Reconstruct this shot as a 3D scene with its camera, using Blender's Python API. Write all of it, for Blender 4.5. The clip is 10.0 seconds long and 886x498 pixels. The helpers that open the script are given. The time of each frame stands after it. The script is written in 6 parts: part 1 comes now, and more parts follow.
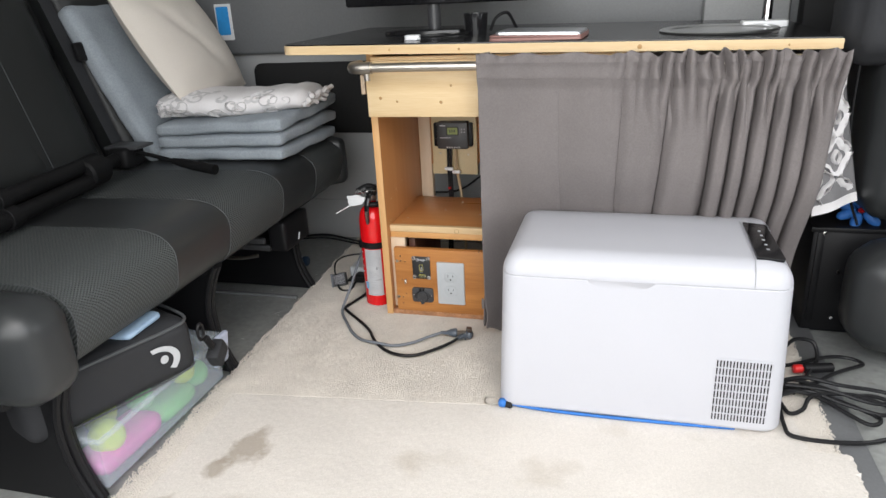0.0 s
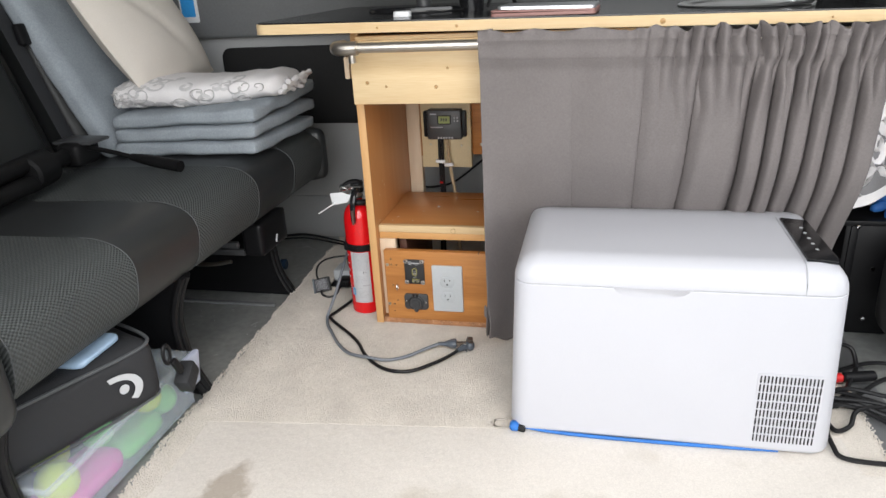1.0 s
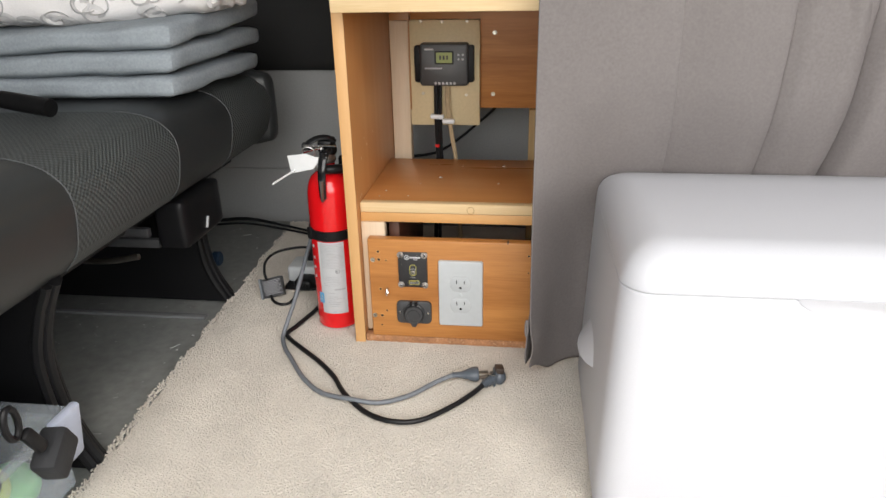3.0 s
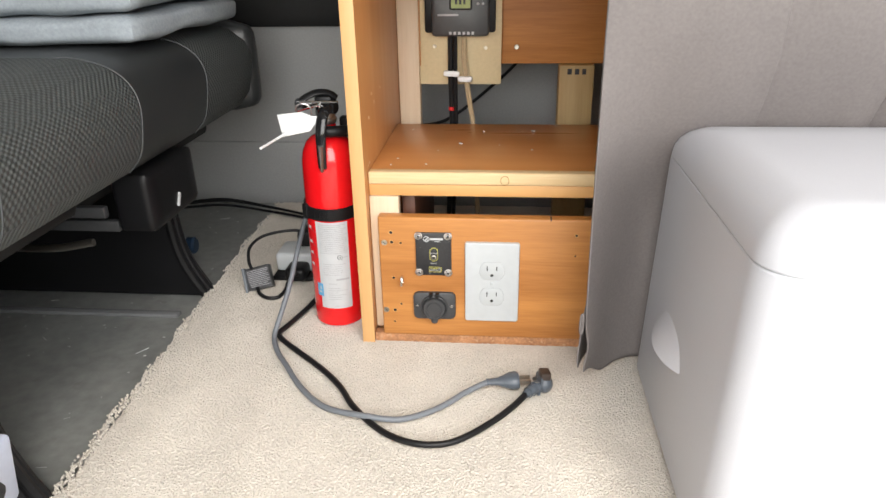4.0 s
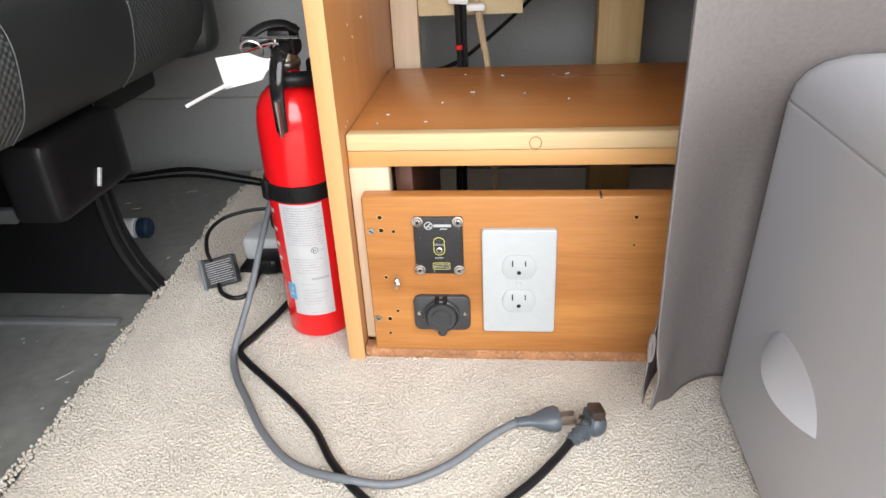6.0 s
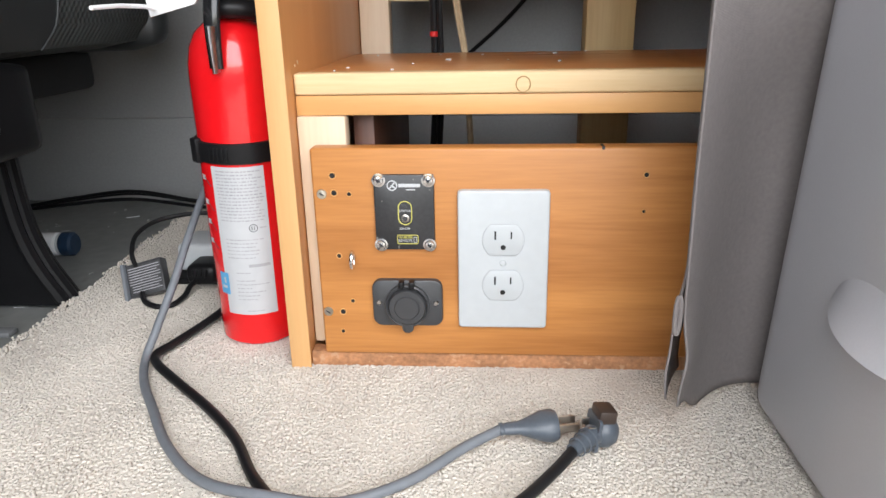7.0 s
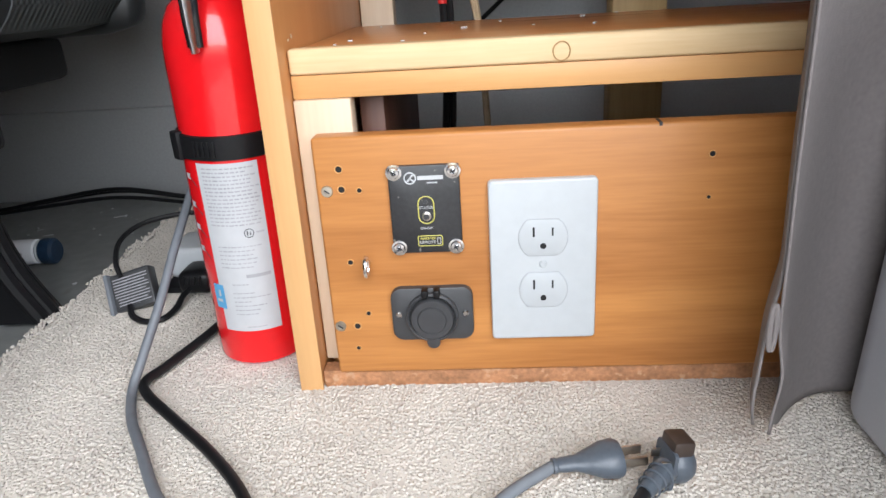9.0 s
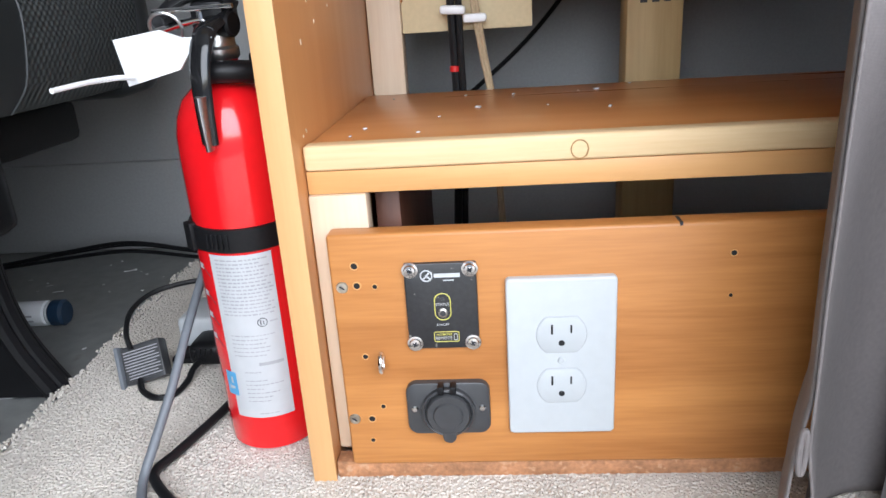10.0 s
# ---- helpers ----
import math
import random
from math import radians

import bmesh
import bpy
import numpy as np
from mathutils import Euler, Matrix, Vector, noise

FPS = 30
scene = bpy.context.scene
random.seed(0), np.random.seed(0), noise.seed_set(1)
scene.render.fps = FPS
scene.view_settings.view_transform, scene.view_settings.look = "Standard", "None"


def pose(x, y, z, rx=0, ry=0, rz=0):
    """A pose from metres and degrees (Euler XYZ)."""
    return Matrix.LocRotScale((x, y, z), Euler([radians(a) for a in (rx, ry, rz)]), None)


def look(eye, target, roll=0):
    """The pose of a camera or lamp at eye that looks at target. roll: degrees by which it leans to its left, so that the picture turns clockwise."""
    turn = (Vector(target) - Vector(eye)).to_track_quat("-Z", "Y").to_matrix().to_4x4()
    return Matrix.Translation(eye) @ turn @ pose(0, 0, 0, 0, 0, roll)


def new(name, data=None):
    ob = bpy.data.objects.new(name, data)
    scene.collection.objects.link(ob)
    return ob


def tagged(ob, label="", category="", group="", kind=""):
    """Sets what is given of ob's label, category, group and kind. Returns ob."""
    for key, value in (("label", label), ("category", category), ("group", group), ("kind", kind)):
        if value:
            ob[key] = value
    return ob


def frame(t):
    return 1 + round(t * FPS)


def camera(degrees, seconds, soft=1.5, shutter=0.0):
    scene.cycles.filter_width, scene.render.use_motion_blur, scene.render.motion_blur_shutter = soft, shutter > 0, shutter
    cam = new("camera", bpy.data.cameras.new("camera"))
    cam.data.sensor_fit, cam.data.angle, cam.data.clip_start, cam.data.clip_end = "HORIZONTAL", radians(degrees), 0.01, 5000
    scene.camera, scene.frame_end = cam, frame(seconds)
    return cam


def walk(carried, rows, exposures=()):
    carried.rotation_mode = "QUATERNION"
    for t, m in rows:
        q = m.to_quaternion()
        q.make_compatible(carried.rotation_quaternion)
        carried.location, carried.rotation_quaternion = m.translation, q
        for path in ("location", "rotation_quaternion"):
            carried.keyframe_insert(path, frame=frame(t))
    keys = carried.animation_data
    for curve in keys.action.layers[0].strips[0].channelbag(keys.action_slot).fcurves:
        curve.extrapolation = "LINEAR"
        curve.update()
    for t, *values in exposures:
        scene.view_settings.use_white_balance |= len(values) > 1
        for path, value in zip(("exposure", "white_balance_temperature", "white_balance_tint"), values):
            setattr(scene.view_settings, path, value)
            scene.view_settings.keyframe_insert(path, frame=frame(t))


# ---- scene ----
cam = camera(65.8, 10.0)
PATH = [
    (0, (0.604, -1.569, 0.824), (0.1, 0.228, 0.105), -2.9),
    (0.5, (0.538, -1.507, 0.798), (0.115, 0.303, 0.061), -3.2),
    (1, (0.512, -1.417, 0.788), (0.082, 0.389, 0.04), -3.1),
    (1.5, (0.468, -1.299, 0.746), (0.038, 0.504, -0.006), -3.05),
    (2, (0.42, -1.215, 0.721), (0.024, 0.591, -0.042), -2.65),
    (2.5, (0.352, -1.104, 0.672), (0.038, 0.714, -0.098), -1.7),
    (4, (0.193, -0.827, 0.52), (0.024, 0.991, -0.297), -1.0),
    (4.5, (0.183, -0.755, 0.516), (-0.002, 1.059, -0.306), -0.5),
    (5, (0.202, -0.683, 0.511), (-0.042, 1.074, -0.413), -1.8),
    (5.5, (0.182, -0.632, 0.509), (-0.04, 1.068, -0.52), -3.0),
    (7, (0.17, -0.52, 0.294), (0.037, 1.362, -0.371), -1.1),
    (7.5, (0.16, -0.492, 0.292), (0.1, 1.382, -0.404), -1.8),
    (8, (0.15, -0.466, 0.285), (0.065, 1.411, -0.402), -2.8),
    (8.5, (0.145, -0.453, 0.282), (0.039, 1.415, -0.423), -3.2),
    (9, (0.146, -0.439, 0.283), (0.008, 1.419, -0.442), -3.5),
    (9.5, (0.148, -0.42, 0.294), (-0.02, 1.425, -0.46), -3.8),
    (10, (0.14, -0.415, 0.33), (-0.012, 1.462, -0.345), -3.7),
]
EXPOSURES = [(0, -0.15, 6700, 10), (2.0, -0.08, 6800, 10), (2.7, -0.04, 6950, 10), (4.0, 0.5, 7050, 10), (5.5, 0.6, 6850, 10), (7.0, 0.5, 6550, 10), (9.2, 0.5, 6250, 10), (10.0, 0.62, 6050, 10)]
walk(cam, [(t, look(eye, target, roll)) for t, eye, target, roll in PATH], EXPOSURES)

# ---- world, sun and daylight ----
world = bpy.data.worlds.new("world")
scene.world = world
world.use_nodes = True
wn = world.node_tree.nodes
sky = wn.new("ShaderNodeTexSky")
sky.sky_type = "NISHITA"
sky.sun_disc = False
sky.sun_elevation, sky.sun_rotation = radians(50), radians(160)
world.node_tree.links.new(sky.outputs[0], wn["Background"].inputs[0])
wn["Background"].inputs[1].default_value = 0.12
sun = new("sun", bpy.data.lights.new("sun", "SUN"))
sun.data.energy, sun.data.angle, sun.data.color = 0.5, radians(12), (1.0, 0.97, 0.93)
sun.matrix_world = look((2.2, -4.0, 5.0), (0.3, -0.4, 0.0))


def daylight(name, eye, target, w, h, watts, colour=(1, 1, 1)):
    lamp = new(name, bpy.data.lights.new(name, "AREA"))
    lamp.data.shape, lamp.data.size, lamp.data.size_y = "RECTANGLE", w, h
    lamp.data.energy, lamp.data.color = watts, colour
    lamp.matrix_world = look(eye, target)
    return lamp


daylight("door_daylight", (0.5, -1.85, 1.2), (0.4, 0.0, 0.35), 2.7, 1.7, 70, (0.98, 0.99, 1.0))
# Fill lamp at the unseen windscreen, added to brighten the bench front.
daylight("cab_fill", (2.45, -0.2, 1.1), (0.6, -0.1, 0.3), 1.2, 0.7, 13, (0.95, 0.98, 1.0))


# ---- materials ----
def material(name, colour, rough=0.5, metal=0.0, vary=0.15, scale=8.0, fine=120.0, bump=0.1, dist=0.002, coat=0.0,
             spec=0.5, stain=None):
    m = bpy.data.materials.new(name)
    m.use_nodes = True
    n, l = m.node_tree.nodes, m.node_tree.links
    b = n["Principled BSDF"]
    b.inputs["Roughness"].default_value, b.inputs["Metallic"].default_value = rough, metal
    b.inputs["Coat Weight"].default_value = coat
    b.inputs["Specular IOR Level"].default_value = spec
    tc = n.new("ShaderNodeTexCoord")
    big, small = n.new("ShaderNodeTexNoise"), n.new("ShaderNodeTexNoise")
    big.inputs["Scale"].default_value, small.inputs["Scale"].default_value = scale, fine
    big.inputs["Detail"].default_value, small.inputs["Detail"].default_value = 4, 3
    for t in (big, small):
        l.new(tc.outputs["Object"], t.inputs["Vector"])
    add = n.new("ShaderNodeMath")
    add.operation = "ADD"
    l.new(big.outputs[0], add.inputs[0])
    l.new(small.outputs[0], add.inputs[1])
    ramp = n.new("ShaderNodeMapRange")
    ramp.inputs["From Min"].default_value, ramp.inputs["From Max"].default_value = 0.7, 1.3
    l.new(add.outputs[0], ramp.inputs["Value"])
    mix = n.new("ShaderNodeMix")
    mix.data_type = "RGBA"
    mix.inputs["A"].default_value = (*[c * (1 - vary) for c in colour], 1)
    mix.inputs["B"].default_value = (*[min(1, c * (1 + vary)) for c in colour], 1)
    l.new(ramp.outputs[0], mix.inputs["Factor"])
    out = mix.outputs["Result"]
    if stain:
        col, sc, lo, hi = stain
        sn = n.new("ShaderNodeTexNoise")
        sn.inputs["Scale"].default_value, sn.inputs["Detail"].default_value = sc, 6
        l.new(tc.outputs["Object"], sn.inputs["Vector"])
        sr = n.new("ShaderNodeMapRange")
        sr.inputs["From Min"].default_value, sr.inputs["From Max"].default_value = lo, hi
        l.new(sn.outputs[0], sr.inputs["Value"])
        m2 = n.new("ShaderNodeMix")
        m2.data_type = "RGBA"
        m2.inputs["B"].default_value = (*col, 1)
        l.new(sr.outputs[0], m2.inputs["Factor"])
        l.new(out, m2.inputs["A"])
        out = m2.outputs["Result"]
    l.new(out, b.inputs["Base Color"])
    rr = n.new("ShaderNodeMapRange")
    rr.inputs["To Min"].default_value, rr.inputs["To Max"].default_value = max(0.02, rough - 0.06), min(1, rough + 0.06)
    l.new(big.outputs[0], rr.inputs["Value"])
    l.new(rr.outputs[0], b.inputs["Roughness"])
    if bump:
        bp = n.new("ShaderNodeBump")
        bp.inputs["Strength"].default_value, bp.inputs["Distance"].default_value = bump, dist
        l.new(small.outputs[0], bp.inputs["Height"])
        l.new(bp.outputs[0], b.inputs["Normal"])
    return m


def wood(name, dark, light, axis=0, rough=0.45, rings=38.0, bump=0.12, coat=0.0, contrast=1.0):
    """Sawn or laminated wood whose grain runs along an axis of the world."""
    m = bpy.data.materials.new(name)
    m.use_nodes = True
    n, l = m.node_tree.nodes, m.node_tree.links
    b = n["Principled BSDF"]
    b.inputs["Coat Weight"].default_value = coat
    tc, mp = n.new("ShaderNodeTexCoord"), n.new("ShaderNodeMapping")
    info = n.new("ShaderNodeObjectInfo")
    off = n.new("ShaderNodeVectorMath")
    off.operation = "MULTIPLY_ADD"
    comb = n.new("ShaderNodeCombineXYZ")
    for i in range(3):
        l.new(info.outputs["Random"], comb.inputs[i])
    off.inputs[1].default_value = (3.0, 5.0, 7.0)
    l.new(comb.outputs[0], off.inputs[0])
    l.new(tc.outputs["Object"], off.inputs[2])
    sc = [1.0, 1.0, 1.0]
    sc[axis] = 0.06
    mp.inputs["Scale"].default_value = sc
    l.new(off.outputs[0], mp.inputs["Vector"])
    a, f = n.new("ShaderNodeTexNoise"), n.new("ShaderNodeTexNoise")
    a.inputs["Scale"].default_value, a.inputs["Detail"].default_value, a.inputs["Distortion"].default_value = rings, 5, 0.8
    f.inputs["Scale"].default_value, f.inputs["Detail"].default_value = 420, 2
    big = n.new("ShaderNodeTexNoise")
    big.inputs["Scale"].default_value = 9
    for t in (a, f, big):
        l.new(mp.outputs[0], t.inputs["Vector"])
    mx = n.new("ShaderNodeMath")
    mx.operation = "MULTIPLY_ADD"
    mx.inputs[1].default_value = 0.35
    l.new(f.outputs[0], mx.inputs[0])
    l.new(a.outputs[0], mx.inputs[2])
    m3 = n.new("ShaderNodeMath")
    m3.operation = "MULTIPLY_ADD"
    m3.inputs[1].default_value = 0.5
    l.new(big.outputs[0], m3.inputs[0])
    l.new(mx.outputs[0], m3.inputs[2])
    r = n.new("ShaderNodeMapRange")
    r.inputs["From Min"].default_value, r.inputs["From Max"].default_value = 0.92 - 0.28 / contrast, 0.92 + 0.28 / contrast
    l.new(m3.outputs[0], r.inputs["Value"])
    mix = n.new("ShaderNodeMix")
    mix.data_type = "RGBA"
    mix.inputs["A"].default_value, mix.inputs["B"].default_value = (*dark, 1), (*light, 1)
    l.new(r.outputs[0], mix.inputs["Factor"])
    l.new(mix.outputs["Result"], b.inputs["Base Color"])
    rr = n.new("ShaderNodeMapRange")
    rr.inputs["To Min"].default_value, rr.inputs["To Max"].default_value = rough + 0.1, rough - 0.08
    l.new(a.outputs[0], rr.inputs["Value"])
    l.new(rr.outputs[0], b.inputs["Roughness"])
    bp = n.new("ShaderNodeBump")
    bp.inputs["Strength"].default_value, bp.inputs["Distance"].default_value = bump, 0.001
    l.new(mx.outputs[0], bp.inputs["Height"])
    l.new(bp.outputs[0], b.inputs["Normal"])
    return m


def woven(name, colour, pitch, rough=0.75, depth=0.6, dist=0.001, vary=0.35):
    """Cloth or seat fabric with a visible weave of the given pitch in metres."""
    m = material(name, colour, rough, vary=0.12, scale=5, fine=300, bump=0.0)
    n, l = m.node_tree.nodes, m.node_tree.links
    b = n["Principled BSDF"]
    tc = n.new("ShaderNodeTexCoord")
    sep = n.new("ShaderNodeSeparateXYZ")
    l.new(tc.outputs["Object"], sep.inputs[0])
    outs = []
    for combo in ((0, 2), (1, None)):
        s = n.new("ShaderNodeMath")
        s.operation = "SUBTRACT"
        l.new(sep.outputs[combo[0]], s.inputs[0])
        if combo[1] is None:
            s.inputs[1].default_value = 0
        else:
            l.new(sep.outputs[combo[1]], s.inputs[1])
        k = n.new("ShaderNodeMath")
        k.operation = "MULTIPLY"
        k.inputs[1].default_value = 2 * math.pi / pitch
        l.new(s.outputs[0], k.inputs[0])
        w = n.new("ShaderNodeMath")
        w.operation = "SINE"
        l.new(k.outputs[0], w.inputs[0])
        outs.append(w)
    pr = n.new("ShaderNodeMath")
    pr.operation = "MULTIPLY"
    l.new(outs[0].outputs[0], pr.inputs[0])
    l.new(outs[1].outputs[0], pr.inputs[1])
    mr = n.new("ShaderNodeMapRange")
    mr.inputs["From Min"].default_value = -1
    mr.inputs["To Min"].default_value, mr.inputs["To Max"].default_value = 1 - vary, 1 + vary
    l.new(pr.outputs[0], mr.inputs["Value"])
    src = b.inputs["Base Color"].links[0].from_socket
    mul = n.new("ShaderNodeVectorMath")
    mul.operation = "SCALE"
    l.new(src, mul.inputs[0])
    l.new(mr.outputs[0], mul.inputs["Scale"])
    l.new(mul.outputs[0], b.inputs["Base Color"])
    bp = n.new("ShaderNodeBump")
    bp.inputs["Strength"].default_value, bp.inputs["Distance"].default_value = depth, dist
    l.new(pr.outputs[0], bp.inputs["Height"])
    l.new(bp.outputs[0], b.inputs["Normal"])
    return m


def glassy(name, colour, rough=0.15, alpha=0.35, trans=0.0):
    m = bpy.data.materials.new(name)
    m.use_nodes = True
    b = m.node_tree.nodes["Principled BSDF"]
    b.inputs["Base Color"].default_value = (*colour, 1)
    b.inputs["Roughness"].default_value, b.inputs["Alpha"].default_value = rough, alpha
    b.inputs["Transmission Weight"].default_value = trans
    return m


M = {
    "vinyl": material("grey_vinyl_floor", (0.27, 0.28, 0.27), 0.4, vary=0.2, scale=5, fine=60, bump=0.06, stain=((0.22, 0.22, 0.2), 26, 0.66, 0.74)),
    "carpet": material("beige_carpet", (0.6, 0.558, 0.502), 0.95, vary=0.1, scale=14, fine=480, bump=0.2, dist=0.001, spec=0.1),
    "carpet2": material("beige_low_carpet", (0.65, 0.61, 0.56), 0.95, vary=0.08, scale=5, fine=420, bump=0.35, dist=0.002, spec=0.1,
                        stain=((0.5, 0.45, 0.385), 4.5, 0.6, 0.75)),
    "wallgrey": material("grey_van_lining", (0.35, 0.355, 0.355), 0.55, vary=0.08, scale=3, fine=260, bump=0.12, dist=0.0006),
    "metalgrey": material("grey_painted_metal", (0.16, 0.165, 0.17), 0.4, vary=0.08, scale=3, fine=160, bump=0.04),
    "black": material("black_plastic", (0.008, 0.008, 0.009), 0.42, vary=0.25, scale=9, fine=420, bump=0.1, dist=0.0004, spec=0.25),
    "blackmatt": material("black_matt_lining", (0.005, 0.005, 0.0055), 0.7, vary=0.25, scale=6, fine=300, bump=0.2, dist=0.0006),
    "gloss": material("black_gloss", (0.01, 0.01, 0.011), 0.12, vary=0.2, bump=0.0),
    "rubber": material("black_cable_sheath", (0.009, 0.009, 0.01), 0.42, vary=0.2, bump=0.05, spec=0.3),
    "plugrubber": material("blue_grey_plug_rubber", (0.075, 0.09, 0.11), 0.36, vary=0.15, fine=300, bump=0.1),
    "greycable": material("grey_cable_sheath", (0.15, 0.165, 0.185), 0.5, vary=0.1, bump=0.05),
    "alder": wood("alder_laminate_panel", (0.34, 0.125, 0.03), (0.58, 0.255, 0.074), 0, 0.4, 34, contrast=1.0),
    "aldery": wood("alder_laminate_side", (0.46, 0.19, 0.06), (0.58, 0.27, 0.1), 2, 0.35, 18, contrast=0.6),
    "shelf": wood("alder_laminate_shelf", (0.42, 0.17, 0.05), (0.54, 0.24, 0.08), 0, 0.3, 16, contrast=0.6),
    "edge": wood("light_edge_banding", (0.58, 0.31, 0.12), (0.7, 0.42, 0.19), 2, 0.45, 20, contrast=0.6),
    "edgex": wood("light_edge_strip", (0.55, 0.27, 0.09), (0.68, 0.38, 0.15), 0, 0.45, 30, contrast=0.7),
    "pine": wood("pine_board", (0.62, 0.42, 0.21), (0.8, 0.63, 0.39), 0, 0.5, 22),
    "pinez": wood("pine_post", (0.58, 0.42, 0.28), (0.7, 0.56, 0.41), 2, 0.5, 26),
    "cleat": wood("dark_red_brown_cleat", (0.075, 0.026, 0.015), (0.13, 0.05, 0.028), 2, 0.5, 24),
    "stud": wood("dull_pine_stud", (0.36, 0.24, 0.1), (0.5, 0.36, 0.17), 2, 0.6, 30),
    "knot": material("wood_knot", (0.4, 0.23, 0.09), 0.5, vary=0.3, fine=300),
    "raw": material("chipped_base_rail", (0.4, 0.19, 0.09), 0.7, vary=0.35, scale=60, fine=260, bump=0.4, stain=((0.52, 0.31, 0.18), 130, 0.6, 0.7)),
    "red": material("red_enamel", (0.72, 0.008, 0.012), 0.2, vary=0.04, bump=0.0, coat=0.5),
    "redp": material("red_plastic", (0.6, 0.02, 0.02), 0.35, vary=0.1, bump=0.0),
    "label": material("paper_label", (0.5, 0.51, 0.525), 0.45, vary=0.04, bump=0.0),
    "print": material("grey_print", (0.36, 0.36, 0.38), 0.6, vary=0.2, bump=0.0),
    "dark": material("dark_print", (0.03, 0.03, 0.035), 0.6, vary=0.2, bump=0.0),
    "blue": material("blue_print", (0.03, 0.3, 0.7), 0.5, vary=0.1, bump=0.0),
    "paleblue": material("pale_blue_print", (0.1, 0.36, 0.62), 0.5, vary=0.1, bump=0.0),
    "brownplug": material("dark_brown_moulded_plastic", (0.045, 0.032, 0.026), 0.4, vary=0.2, bump=0.05),
    "tripodblack": material("black_anodised_tube", (0.007, 0.007, 0.0075), 0.5, vary=0.2, bump=0.03, spec=0.14),
    "navy": material("navy_cap_plastic", (0.012, 0.03, 0.06), 0.4, vary=0.1, bump=0.0),
    "white": material("white_plastic", (0.78, 0.79, 0.8), 0.35, vary=0.03, scale=3, bump=0.03),
    "fridge": material("white_moulded_plastic", (0.5, 0.505, 0.54), 0.42, vary=0.025, scale=3, fine=700, bump=0.08, dist=0.0004),
    "outlet": material("white_outlet_plastic", (0.48, 0.505, 0.52), 0.3, vary=0.03, scale=12, bump=0.02),
    "groove": material("pale_grey_plastic", (0.4, 0.41, 0.43), 0.5, vary=0.05, bump=0.0),
    "chrome": material("polished_chrome", (0.75, 0.75, 0.76), 0.12, 1.0, vary=0.05, bump=0.0),
    "nickel": material("brushed_nickel", (0.52, 0.48, 0.43), 0.32, 1.0, vary=0.08, fine=500, bump=0.05),
    "zinc": material("zinc_screw", (0.62, 0.58, 0.5), 0.35, 1.0, vary=0.2, bump=0.05),
    "plate": material("black_switch_plate", (0.022, 0.022, 0.024), 0.32, vary=0.3, scale=30, fine=300, bump=0.05, stain=((0.2, 0.19, 0.17), 170, 0.68, 0.72)),
    "yellow": material("yellow_print", (0.6, 0.55, 0.12), 0.5, vary=0.1, bump=0.0),
    "case": material("dark_grey_case", (0.046, 0.047, 0.05), 0.38, vary=0.12, bump=0.03),
    "lcd": material("lcd_glass", (0.34, 0.4, 0.16), 0.2, vary=0.06, bump=0.0),
    "mount": material("cream_plywood", (0.66, 0.54, 0.33), 0.5, vary=0.06, scale=7, fine=200, bump=0.05),
    "curtain": woven("grey_curtain_cloth", (0.168, 0.15, 0.146), 0.0013, 0.85, 0.2, 0.0002, 0.05),
    "leather": material("black_seat_vinyl", (0.026, 0.028, 0.029), 0.38, vary=0.15, scale=6, fine=900, bump=0.18, dist=0.0004),
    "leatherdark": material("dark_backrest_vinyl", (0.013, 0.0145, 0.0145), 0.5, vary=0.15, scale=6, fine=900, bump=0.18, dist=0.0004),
    "weave": woven("black_seat_weave", (0.054, 0.06, 0.06), 0.0082, 0.6, 0.65, 0.0014, 0.38),
    "piping": material("grey_seat_stitching", (0.075, 0.08, 0.085), 0.6, vary=0.1, fine=400),
    "futon": material("blue_grey_suede", (0.3, 0.335, 0.365), 0.9, vary=0.14, scale=12, fine=240, bump=0.25, dist=0.001, spec=0.2),
    "pillow": material("cream_pillow_linen", (0.66, 0.61, 0.55), 0.9, vary=0.05, scale=6, fine=420, bump=0.2, dist=0.0008, spec=0.2),
    "towelgrey": material("grey_towel", (0.22, 0.215, 0.22), 0.95, vary=0.12, fine=500, bump=0.4, spec=0.1),
    "towelwhite": material("white_towel_pile", (0.76, 0.74, 0.74), 0.95, vary=0.06, fine=500, bump=0.4, spec=0.1),
    "scroll": material("grey_fleece_scrolls", (0.56, 0.55, 0.55), 0.9, vary=0.1, bump=0.1),
    "bag": woven("black_bag_canvas", (0.02, 0.021, 0.024), 0.002, 0.7, 0.4, 0.0006, 0.2),
    "bluecord": material("blue_bungee_braid", (0.02, 0.15, 0.48), 0.6, vary=0.25, fine=600, bump=0.4),
    "tin": glassy("clear_plastic_bin", (0.72, 0.8, 0.88), 0.2, 0.24),
    "ballg": material("yellow_green_felt", (0.6, 0.75, 0.1), 0.9, vary=0.08, bump=0.2),
    "ballgreen": material("green_felt", (0.2, 0.6, 0.2), 0.9, vary=0.1, bump=0.2),
    "pink": material("pink_plastic", (0.75, 0.13, 0.5), 0.5, vary=0.08, bump=0.05),
    "lilac": material("pale_lilac_plastic", (0.36, 0.5, 0.66), 0.35, vary=0.08, bump=0.0),
    "petal": material("blue_petal", (0.03, 0.16, 0.5), 0.55, vary=0.2, bump=0.1),
    "steel": material("stainless_steel", (0.7, 0.7, 0.7), 0.34, 1.0, vary=0.06, fine=300, bump=0.03),
    "laminate": material("black_laminate_top", (0.01, 0.01, 0.011), 0.2, vary=0.2, scale=4, bump=0.02),
